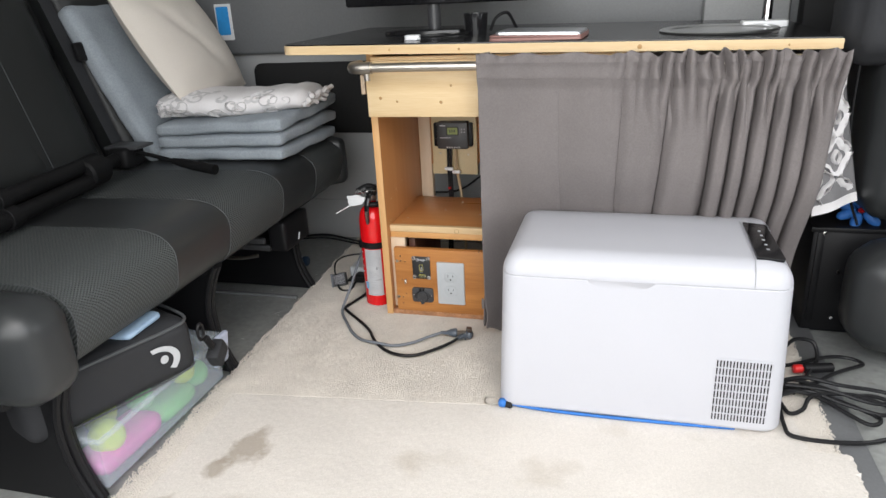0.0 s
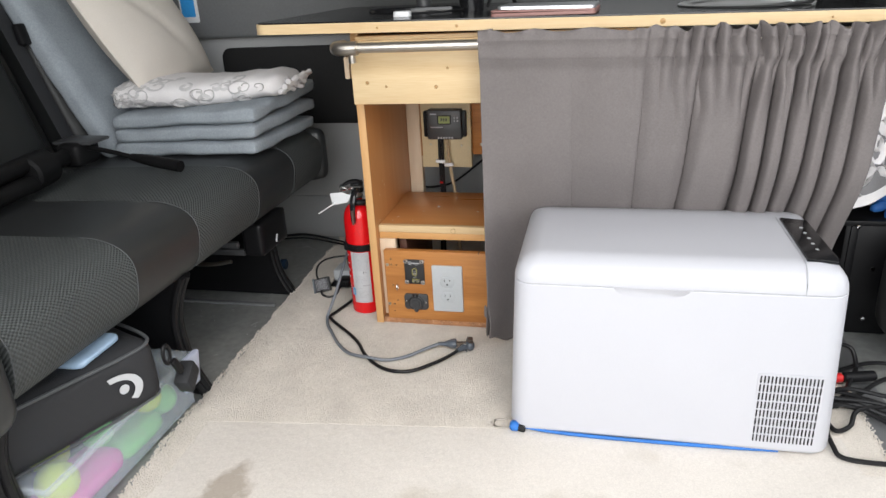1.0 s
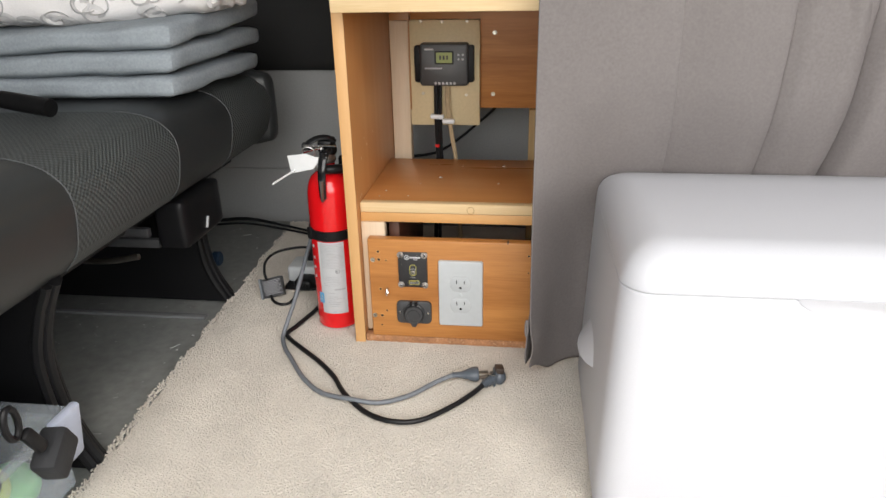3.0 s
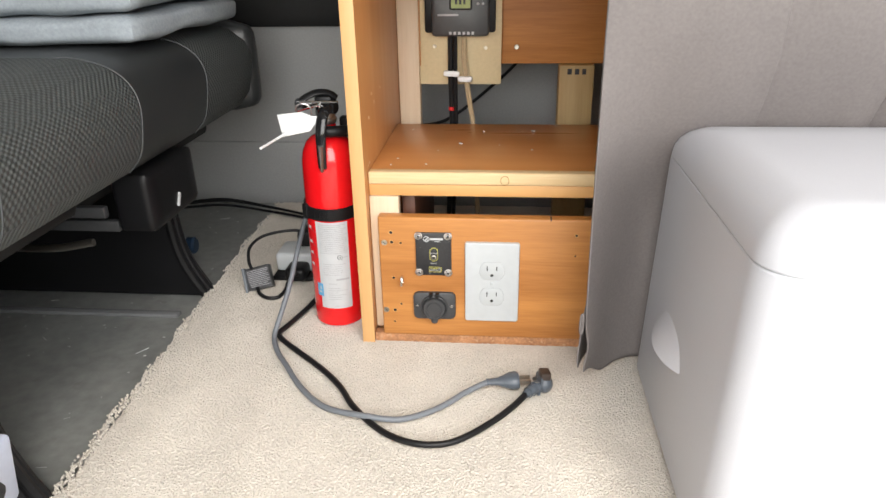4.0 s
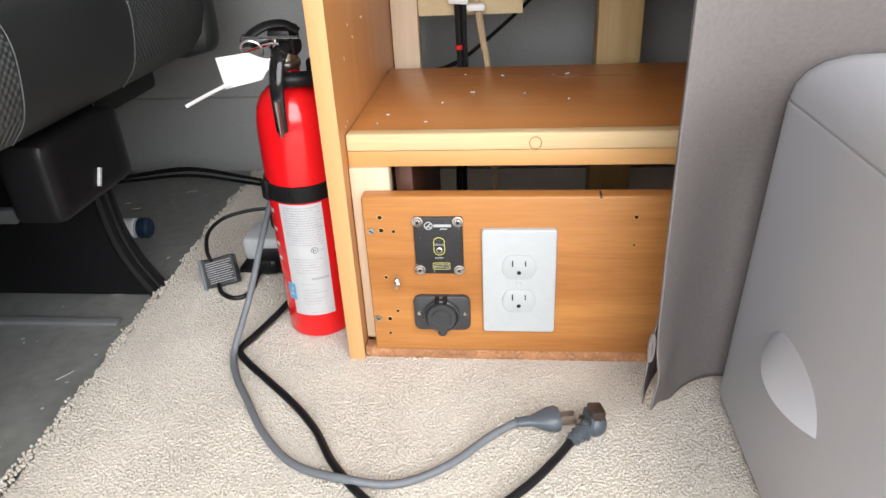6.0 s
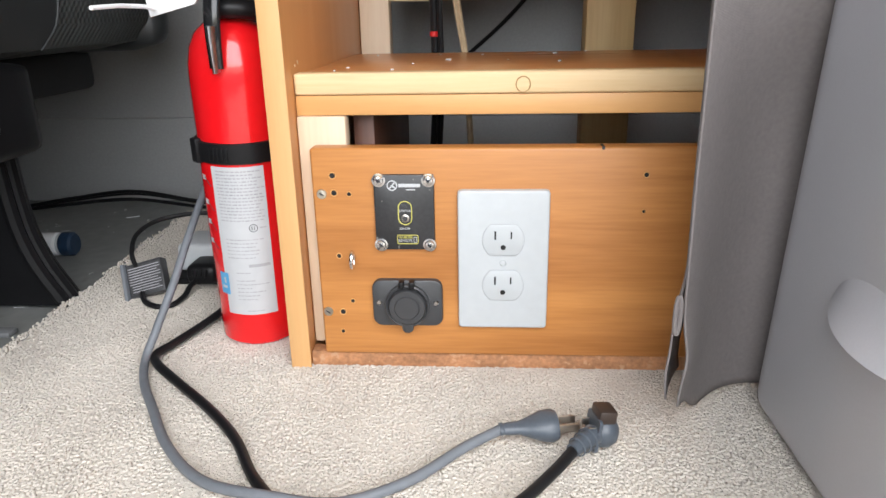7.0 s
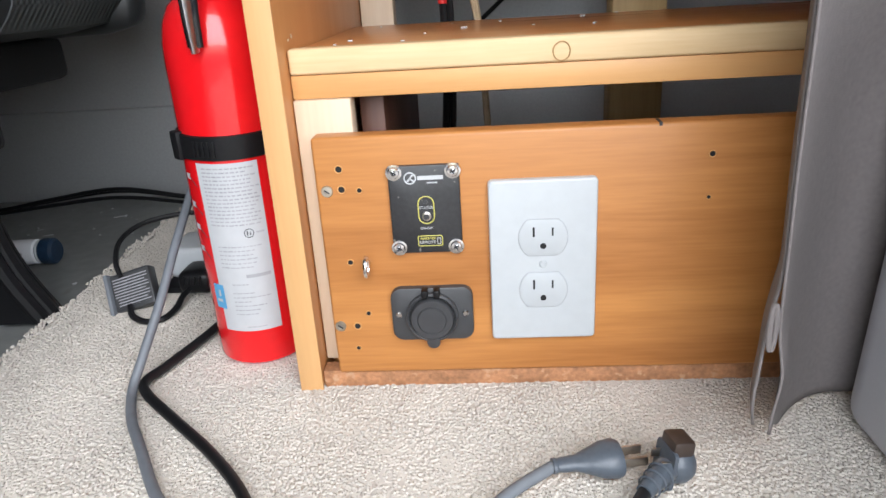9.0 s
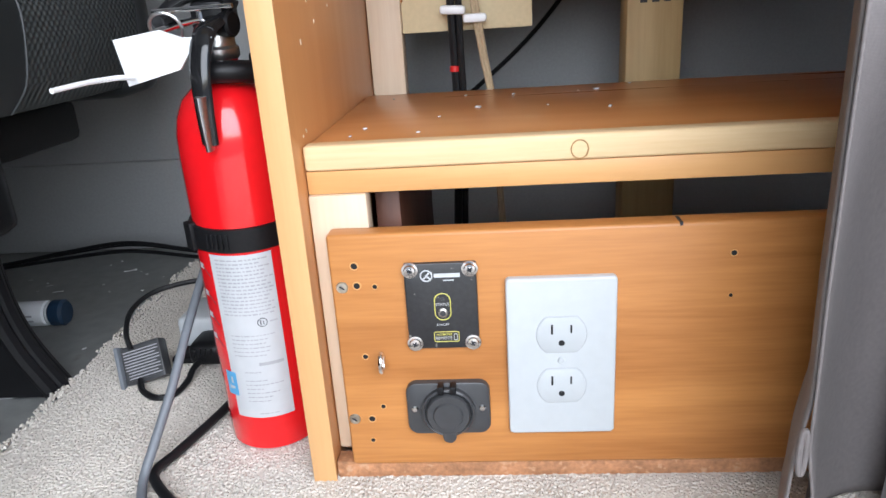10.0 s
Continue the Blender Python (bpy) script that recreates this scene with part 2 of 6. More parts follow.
    "rose": material("rose_tablet_case", (0.3, 0.15, 0.13), 0.5, vary=0.08, bump=0.1),
    "silver": material("silver_tablet", (0.55, 0.56, 0.58), 0.3, 0.8, vary=0.05, bump=0.0),
    "bounceground": material("pale_bounce_ground", (0.36, 0.35, 0.33), 0.9, vary=0.15, scale=3, fine=180, bump=0.4, dist=0.004),
    "headliner": material("pale_grey_headliner", (0.42, 0.42, 0.41), 0.85, vary=0.05, fine=300, bump=0.2),
    "wire": material("clear_speaker_wire", (0.42, 0.32, 0.2), 0.35, vary=0.15, bump=0.0),
    "tape": material("frosted_clear_lid", (0.5, 0.55, 0.68), 0.3, vary=0.05, bump=0.0),
}


def tufts(m, cell, depth):
    """Gives a carpet its loops: small uneven cells, paler at their crowns."""
    n, l = m.node_tree.nodes, m.node_tree.links
    b = n["Principled BSDF"]
    tc, vo = n.new("ShaderNodeTexCoord"), n.new("ShaderNodeTexVoronoi")
    vo.inputs["Scale"].default_value = 1 / cell
    l.new(tc.outputs["Object"], vo.inputs["Vector"])
    sh = n.new("ShaderNodeMapRange")
    sh.inputs["From Max"].default_value = 0.8
    sh.inputs["To Min"].default_value, sh.inputs["To Max"].default_value = 1.02, 0.97
    l.new(vo.outputs["Distance"], sh.inputs["Value"])
    tint = n.new("ShaderNodeMapRange")
    tint.inputs["To Min"].default_value, tint.inputs["To Max"].default_value = 0.95, 1.05
    l.new(vo.outputs["Color"], tint.inputs["Value"])
    mu = n.new("ShaderNodeMath")
    mu.operation = "MULTIPLY"
    l.new(sh.outputs[0], mu.inputs[0])
    l.new(tint.outputs[0], mu.inputs[1])
    sc = n.new("ShaderNodeVectorMath")
    sc.operation = "SCALE"
    l.new(b.inputs["Base Color"].links[0].from_socket, sc.inputs[0])
    l.new(mu.outputs[0], sc.inputs["Scale"])
    l.new(sc.outputs[0], b.inputs["Base Color"])
    bp = n.new("ShaderNodeBump")
    bp.invert = True
    bp.inputs["Strength"].default_value, bp.inputs["Distance"].default_value = depth, 0.002
    l.new(vo.outputs["Distance"], bp.inputs["Height"])
    l.new(bp.outputs[0], b.inputs["Normal"])


n, l = M["carpet"].node_tree.nodes, M["carpet"].node_tree.links
geo, rnd, sca = n.new("ShaderNodeNewGeometry"), n.new("ShaderNodeMapRange"), n.new("ShaderNodeVectorMath")
rnd.inputs["To Min"].default_value, rnd.inputs["To Max"].default_value = 0.95, 1.06
sca.operation = "SCALE"
l.new(geo.outputs["Random Per Island"], rnd.inputs["Value"])
l.new(n["Principled BSDF"].inputs["Base Color"].links[0].from_socket, sca.inputs[0])
l.new(rnd.outputs[0], sca.inputs["Scale"])
l.new(sca.outputs[0], n["Principled BSDF"].inputs["Base Color"])
tufts(M["carpet2"], 0.0032, 0.05)


def spill(m, spots, colour):
    """Dried spills of an uneven outline on a floor covering, at given places (x, y, radius)."""
    n, l = m.node_tree.nodes, m.node_tree.links
    b = n["Principled BSDF"]
    tc, ns = n.new("ShaderNodeTexCoord"), n.new("ShaderNodeTexNoise")
    ns.inputs["Scale"].default_value, ns.inputs["Detail"].default_value = 16, 5
    l.new(tc.outputs["Object"], ns.inputs["Vector"])
    for x, y, r in spots:
        d = n.new("ShaderNodeVectorMath")
        d.operation = "DISTANCE"
        d.inputs[1].default_value = (x, y, 0)
        l.new(tc.outputs["Object"], d.inputs[0])
        k = n.new("ShaderNodeMath")
        k.operation = "MULTIPLY_ADD"
        k.inputs[1].default_value = -0.16
        l.new(ns.outputs[0], k.inputs[0])
        l.new(d.outputs["Value"], k.inputs[2])
        f = n.new("ShaderNodeMapRange")
        f.inputs["From Min"].default_value, f.inputs["From Max"].default_value = r - 0.08, r - 0.105
        f.inputs["To Max"].default_value = 0.75
        l.new(k.outputs[0], f.inputs["Value"])
        mix = n.new("ShaderNodeMix")
        mix.data_type = "RGBA"
        mix.inputs["B"].default_value = (*colour, 1)
        l.new(f.outputs[0], mix.inputs["Factor"])
        l.new(b.inputs["Base Color"].links[0].from_socket, mix.inputs["A"])
        l.new(mix.outputs["Result"], b.inputs["Base Color"])


spill(M["carpet2"], ((-0.075, -0.6, 0.05), (-0.11, -0.68, 0.03), (-0.15, -0.76, 0.018)), (0.34, 0.29, 0.235))


# ---- mesh helpers ----
def link_mesh(name, bm, mat, smooth=True):
    me = bpy.data.meshes.new(name)
    bmesh.ops.recalc_face_normals(bm, faces=bm.faces[:])
    if smooth:
        for f in bm.faces:
            f.smooth = True
        for e in bm.edges:
            if len(e.link_faces) == 2 and e.calc_face_angle(0) > 0.7:
                e.smooth = False
    bm.to_mesh(me)
    bm.free()
    me.materials.append(mat)
    return new(name, me)


def part(name, bm, mat, parent, label=""):
    ob = link_mesh(name, bm, mat)
    ob.parent = parent
    ob.matrix_parent_inverse = parent.matrix_basis.inverted()
    return tagged(ob, label)


def thing(name, at, label, category, group="", kind=""):
    ob = new(name)
    ob.empty_display_size = 0.05
    ob.matrix_basis = Matrix.Translation(at)
    return tagged(ob, label, category, group, kind)


def single(name, bm, mat, label, category="", group="", kind=""):
    return tagged(link_mesh(name, bm, mat), label, category, group, kind)


def box(lo, hi, bevel=0.0, seg=2, bm=None, m=None):
    bm = bm or bmesh.new()
    c = [(a + b) / 2 for a, b in zip(lo, hi)]
    s = [abs(b - a) for a, b in zip(lo, hi)]
    r = bmesh.ops.create_cube(bm, size=1.0)
    vs = r["verts"]
    mm = Matrix.Translation(c) @ Matrix.Diagonal((*s, 1))
    bmesh.ops.transform(bm, matrix=mm, verts=vs)
    if bevel:
        es = list({e for v in vs for e in v.link_edges})
        r2 = bmesh.ops.bevel(bm, geom=es, offset=min(bevel, min(s) * 0.49), segments=seg, affect="EDGES", profile=0.5)
        vs = list({v for v in r2["verts"]} | {v for v in vs if v.is_valid})
    if m is not None:
        bmesh.ops.transform(bm, matrix=m, verts=vs)
    return bm


def tilted(c, size, rot, bevel=0.0, seg=2, bm=None):
    h = [s / 2 for s in size]
    return box([-a for a in h], h, bevel, seg, bm, pose(*c, *rot))


def lathe(profile, base, axis=(0, 0, 1), seg=32, bm=None):
    """Turns (radius, height) pairs about an axis through base."""
    bm = bm or bmesh.new()
    q = Vector((0, 0, 1)).rotation_difference(Vector(axis)).to_matrix()
    rings = []
    for r, h in profile:
        if r < 1e-5:
            rings.append([bm.verts.new(Vector(base) + q @ Vector((0, 0, h)))])
        else:
            rings.append([bm.verts.new(Vector(base) + q @ Vector((r * math.cos(a), r * math.sin(a), h)))
                          for a in [2 * math.pi * i / seg for i in range(seg)]])
    for a, b in zip(rings, rings[1:]):
        for i in range(seg):
            j = (i + 1) % seg
            if len(a) == 1 and len(b) == 1:
                continue
            if len(a) == 1:
                bm.faces.new((a[0], b[i], b[j]))
            elif len(b) == 1:
                bm.faces.new((a[i], a[j], b[0]))
            else:
                bm.faces.new((a[i], a[j], b[j], b[i]))
    return bm


def rod(p0, p1, r, seg=16, bm=None, round_end=0.0):
    p0, p1 = Vector(p0), Vector(p1)
    h = (p1 - p0).length
    e = round_end or min(r * 0.12, 0.001)
    return lathe([(0, 0), (r - e, 0), (r, e), (r, h - e), (r - e, h), (0, h)], p0, (p1 - p0).normalized(), seg, bm)


def curve_points(pts, steps=8):
    """A smooth line through the points."""
    p = [Vector(a) for a in pts]
    p = [2 * p[0] - p[1]] + p + [2 * p[-1] - p[-2]]
    out = []
    for i in range(1, len(p) - 2):
        for k in range(steps):
            t = k / steps
            a, b, c, d = p[i - 1:i + 3]
            out.append(0.5 * ((2 * b) + (c - a) * t + (2 * a - 5 * b + 4 * c - d) * t * t + (3 * b - a - 3 * c + d) * t ** 3))
    out.append(p[-2])
    return out


def tube(pts, r, seg=10, steps=8, bm=None, smooth=True, flat=1.0):
    bm = bm or bmesh.new()
    line = curve_points(pts, steps) if smooth else [Vector(a) for a in pts]
    rings, up = [], Vector((0, 0, 1))
    for i, p in enumerate(line):
        d = (line[min(i + 1, len(line) - 1)] - line[max(i - 1, 0)]).normalized()
        side = d.cross(up)
        if side.length < 0.05:
            side = d.cross(Vector((1, 0, 0)))
        side.normalize()
        nor = side.cross(d).normalized()
        up = nor
        rad = r(i / (len(line) - 1)) if callable(r) else r
        rings.append([bm.verts.new(p + side * rad * math.cos(a) + nor * rad * flat * math.sin(a)) for a in [2 * math.pi * k / seg for k in range(seg)]])
    for a, b in zip(rings, rings[1:]):
        for i in range(seg):
            j = (i + 1) % seg
            bm.faces.new((a[i], a[j], b[j], b[i]))
    bm.faces.new(rings[0][::-1])
    bm.faces.new(rings[-1])
    return bm


def outline(w, h, r, seg=5):
    """A rounded rectangle about the origin, as a list of pairs."""
    r = min(r, w / 2, h / 2)
    pts = []
    for cx, cy, a0 in ((w / 2 - r, h / 2 - r, 0), (-w / 2 + r, h / 2 - r, 90), (-w / 2 + r, -h / 2 + r, 180), (w / 2 - r, -h / 2 + r, 270)):
        for k in range(seg + 1):
            a = radians(a0 + 90 * k / seg)
            pts.append((cx + r * math.cos(a), cy + r * math.sin(a)))
    return pts


def slab(pts, depth, m, bevel=0.0, bm=None, seg=2):
    """Extrudes a flat outline (x, y) by depth along z, with softened rim at the far side, and puts it at the pose m."""
    bm = bm or bmesh.new()
    c = Vector((sum(p[0] for p in pts) / len(pts), sum(p[1] for p in pts) / len(pts)))
    big = max((Vector(p) - c).length for p in pts)
    rows = [(1.0, 0.0), (1.0, depth - bevel)]
    if bevel:
        for k in range(1, seg + 1):
            a = math.pi / 2 * k / seg
            rows.append((1 - bevel / big * (1 - math.cos(a)), depth - bevel + bevel * math.sin(a)))
    rings = [[bm.verts.new(m @ Vector((c.x + (p[0] - c.x) * s, c.y + (p[1] - c.y) * s, z))) for p in pts] for s, z in rows]
    k = len(pts)
    for a, b in zip(rings, rings[1:]):
        for i in range(k):
            bm.faces.new((a[i], a[(i + 1) % k], b[(i + 1) % k], b[i]))
    bm.faces.new(rings[0][::-1])
    bm.faces.new(rings[-1])
    return bm


FACE = Matrix(((1, 0, 0, 0), (0, 0, -1, 0), (0, 1, 0, 0), (0, 0, 0, 1)))  # outline x, y -> world x, z; depth towards -y


def facing(x, y, z):
    return Matrix.Translation((x, y, z)) @ FACE


def surface(fn, nu, nv, bm=None, closed=False):
    """A sheet fn(u, v) with u and v from 0 to 1."""
    bm = bm or bmesh.new()
    g = [[bm.verts.new(fn(i / nu, j / nv)) for j in range(nv + 1)] for i in range(nu + (0 if closed else 1))]
    k = len(g)
    for i in range(k if closed else k - 1):
        for j in range(nv):
            bm.faces.new((g[i][j], g[(i + 1) % k][j], g[(i + 1) % k][j + 1], g[i][j + 1]))
    return bm


def cushion(lo, hi, r, puff=0.0, n=14, wob=0.0, seed=0.0, bm=None):
    """A soft rounded block: a cube sphere pressed to the box, with swollen faces and small dents."""
    bm = bm or bmesh.new()
    c = Vector([(a + b) / 2 for a, b in zip(lo, hi)])
    h = Vector([(b - a) / 2 for a, b in zip(lo, hi)])
    r = min(r, min(h))
    made = {}

    def vert(p):
        key = tuple(round(x, 6) for x in p)
        if key not in made:
            core = Vector([max(-hh + r, min(hh - r, x * hh)) for x, hh in zip(p, h)])
            d = Vector([x * hh for x, hh in zip(p, h)]) - core
            d = d.normalized() * r if d.length > 1e-9 else d
            q = core + d
            e = [1 - abs(x) ** 3 for x in p]
            q += Vector([(1 if p[i] > 0 else -1) * (abs(p[i]) > 0.999) * puff * e[(i + 1) % 3] * e[(i + 2) % 3] for i in range(3)])
            if wob:
                q += wob * noise.noise_vector((c + q) * 14 + Vector((seed, seed, seed)))
            made[key] = bm.verts.new(c + q)
        return made[key]

    def warp(t):
        return math.copysign(abs(t) ** 0.75, t)

    for ax in range(3):
        for s in (-1, 1):
            for i in range(n):
                for j in range(n):
                    quad = []
                    for a, b in ((i, j), (i + 1, j), (i + 1, j + 1), (i, j + 1)):
                        p = [0, 0, 0]
                        p[ax], p[(ax + 1) % 3], p[(ax + 2) % 3] = s, warp(2 * a / n - 1), warp(2 * b / n - 1)
                        quad.append(vert(p))
                    if len(set(quad)) == 4:
                        bm.faces.new(quad if s > 0 else quad[::-1])
    return bm


def text_mesh(body, size, m):
    cu = bpy.data.curves.new("text", "FONT")
    cu.body, cu.size, cu.align_x, cu.align_y, cu.extrude = body, size, "CENTER", "CENTER", 0.00015
    ob = bpy.data.objects.new("text", cu)
    me = bpy.data.meshes.new_from_object(ob)
    bm = bmesh.new()
    bm.from_mesh(me)
    bmesh.ops.transform(bm, matrix=m, verts=bm.verts[:])
    bpy.data.objects.remove(ob)
    bpy.data.meshes.remove(me)
    return bm

# ---- the van: floor, walls, ceiling ----
WALL = 0.60     # inner face of the far side wall
FLOOR = -0.012  # vinyl floor; the carpet's top is at 0

# Out of view; made pale so it bounces daylight into the van's shadows.
single("ground", box((-60, -60, -0.62), (60, 60, -0.52)), M["bounceground"], "pale unseen ground outside the van, added to bounce light in", "ground", kind="structure")
single("floor", box((-1.5, -1.28, -0.06), (2.5, WALL + 0.1, FLOOR), 0.002), M["vinyl"], "scuffed grey vinyl van floor", "floor", kind="structure")
single("wall_north", box((-1.5, WALL, FLOOR), (2.5, WALL + 0.06, 1.92)), M["wallgrey"], "grey textured van side lining", "wall", kind="structure")
single("ceiling", box((-1.56, -1.28, 1.92), (2.56, WALL + 0.06, 1.98)), M["headliner"], "pale grey van headliner", "ceiling", kind="structure")
single("wall_west", box((-1.56, -1.28, FLOOR), (-1.5, WALL, 1.92)), M["wallgrey"], "grey rear van lining", "wall", kind="structure")
bm = box((2.5, -1.28, FLOOR), (2.56, WALL, 0.75))
box((2.5, -1.28, 1.45), (2.56, WALL, 1.92), bm=bm)
box((2.5, -1.28, 0.75), (2.56, -0.85, 1.45), bm=bm)
box((2.5, 0.4, 0.75), (2.56, WALL, 1.45), bm=bm)
single("wall_east", bm, M["wallgrey"], "grey front end of the van with windscreen opening", "wall", kind="structure")
bm = box((-1.56, -1.34, FLOOR), (-0.35, -1.28, 1.92))
box((1.95, -1.34, FLOOR), (2.56, -1.28, 1.92), bm=bm)
box((-0.35, -1.34, 1.84), (1.95, -1.28, 1.92), bm=bm)
single("wall_south", bm, M["wallgrey"], "grey van side with open sliding door", "wall", kind="structure")

# side lining: upper moulding, recessed black panel, low ledge
panel = thing("wall_panel", (-0.4, WALL, 0.5), "black recessed plastic panel in grey van lining", "wall panel", kind="structure")
part("recess", slab(outline(0.62, 0.235, 0.03), 0.012, facing(-0.33, WALL, 0.487), 0.004), M["blackmatt"], panel)
bm = box((-1.5, WALL - 0.03, 0.635), (2.5, WALL, 0.9), 0.012, 3)
single("trim", bm, M["metalgrey"], "grey moulded ledge along the van wall", "trim", kind="structure")
single("baseboard", box((-1.5, WALL - 0.012, FLOOR), (2.5, WALL, 0.13), 0.004), M["wallgrey"], "grey lower edge of van lining", "baseboard", kind="structure")
tagid = thing("wall_sticker", (-0.735, WALL - 0.03, 0.73), "small blue and white safety sticker on the wall", "sticker")
part("backing", slab(outline(0.06, 0.115, 0.004), 0.0015, facing(-0.712, WALL - 0.03, 0.742)), M["white"], tagid)
part("blue_field", slab(outline(0.045, 0.09, 0.004), 0.001, facing(-0.714, WALL - 0.032, 0.746)), M["blue"], tagid)
single("floor_rail", box((-1.4, 0.07, FLOOR), (-0.31, 0.085, FLOOR + 0.006), 0.002), M["metalgrey"], "thin grey strip across the van floor", "floor rail", kind="structure")
single("step_trim", box((1.0, -1.28, FLOOR), (1.06, 0.3, FLOOR + 0.006), 0.002), M["metalgrey"], "grey strip beside the carpet edge", "trim", kind="structure")


# ---- carpets ----
EDGE_SLANT, SEAM_SLANT = -0.035, 0.105  # how far the carpets' cut edge and the seam between them run off square


def slanted(x, y, near, far):
    """Swings the cut edge along x0 = near and the seam along y = far to their true directions."""
    return (x + EDGE_SLANT * y * np.clip(1 - (x - near) / 0.25, 0, 1), y + SEAM_SLANT * x * np.clip(1 - abs(y - far) / 0.15, 0, 1) * (x < 0.95))


def carpet_sheet(name, x0, x1, y0, y1, z, step, relief, mat, label, fray, edge_noise):
    """A pile carpet: a fine sheet with tufts, an uneven cut edge and a skirt down to the floor."""
    nx, ny = int((x1 - x0) / step), int((y1 - y0) / step)
    gx, gy = np.meshgrid(np.linspace(x0, x1, nx + 1), np.linspace(y0, y1, ny + 1), indexing="ij")
    rs = np.random.RandomState(4)
    h = rs.rand(nx + 1, ny + 1)
    soft = h.copy()
    for _ in range(1):
        soft = (soft + np.roll(soft, 1, 0) + np.roll(soft, 1, 1) + np.roll(np.roll(soft, 1, 0), 1, 1)) / 4
    wide = np.sin(gx * 23 + 1.3 * np.sin(gy * 17)) * np.sin(gy * 19 + np.sin(gx * 13)) * 0.0005
    gz = z + (0.45 * h + 0.55 * soft - 0.6) * relief + wide * (relief > 0.001)
    jx, jy = (rs.rand(2, nx + 1, ny + 1) - 0.5) * step * 0.7
    gx, gy = gx + jx, gy + jy
    ragged = edge_noise * (np.sin(np.arange(ny + 1) * 0.06) * 0.5 + np.sin(np.arange(ny + 1) * 0.021 + 1) * 0.8)
    gx[0, :] += ragged - rs.rand(ny + 1) * fray
    gx[1, :] += ragged * 0.6 - rs.rand(ny + 1) * fray * 0.5
    gx[-1, :] += rs.rand(ny + 1) * fray
    for edge in (gz[0], gz[-1]):
        edge -= 0.006 * rs.rand(edge.shape[0])
    gx, gy = slanted(gx, gy, -0.276, -0.41)
    co = np.stack([gx, gy, gz], -1).reshape(-1, 3)
    idx = np.arange((nx + 1) * (ny + 1)).reshape(nx + 1, ny + 1)
    quads = np.stack([idx[:-1, :-1], idx[1:, :-1], idx[1:, 1:], idx[:-1, 1:]], -1).reshape(-1, 4)
    ring = np.concatenate([idx[:, 0], idx[-1, 1:], idx[-2::-1, -1], idx[0, -2:0:-1]])
    low = co[ring].copy()
    low[:, 2] = FLOOR + 0.0005
    n0 = len(co)
    co = np.concatenate([co, low])
    m = len(ring)
    k = np.arange(m)
    skirt = np.stack([ring[k], n0 + k, n0 + (k + 1) % m, ring[(k + 1) % m]], -1)
    faces = np.concatenate([quads, skirt])
    me = bpy.data.meshes.new(name)
    me.vertices.add(len(co))
    me.vertices.foreach_set("co", co.ravel())
    me.loops.add(faces.size)
    me.loops.foreach_set("vertex_index", faces.ravel().astype(np.int32))
    me.polygons.add(len(faces))
    me.polygons.foreach_set("loop_start", np.arange(0, faces.size, 4, dtype=np.int32))
    me.update(calc_edges=True)
    me.validate()
    me.polygons.foreach_set("use_smooth", np.zeros(len(faces), dtype=bool))
    me.materials.append(mat)
    return tagged(new(name, me), label, "carpet", kind="structure")


carpet_sheet("carpet", -0.274, 1.0, -0.41, 0.56, 0.0006, 0.006, 0.0007, M["carpet"], "beige pile carpet with a frayed cut edge", 0.006, 0.004)
carpet_sheet("carpet", -0.27, 1.02, -1.2, -0.409, 0.0002, 0.005, 0.0007, M["carpet2"], "flattened pale beige carpet with a brown stain", 0.006, 0.006)


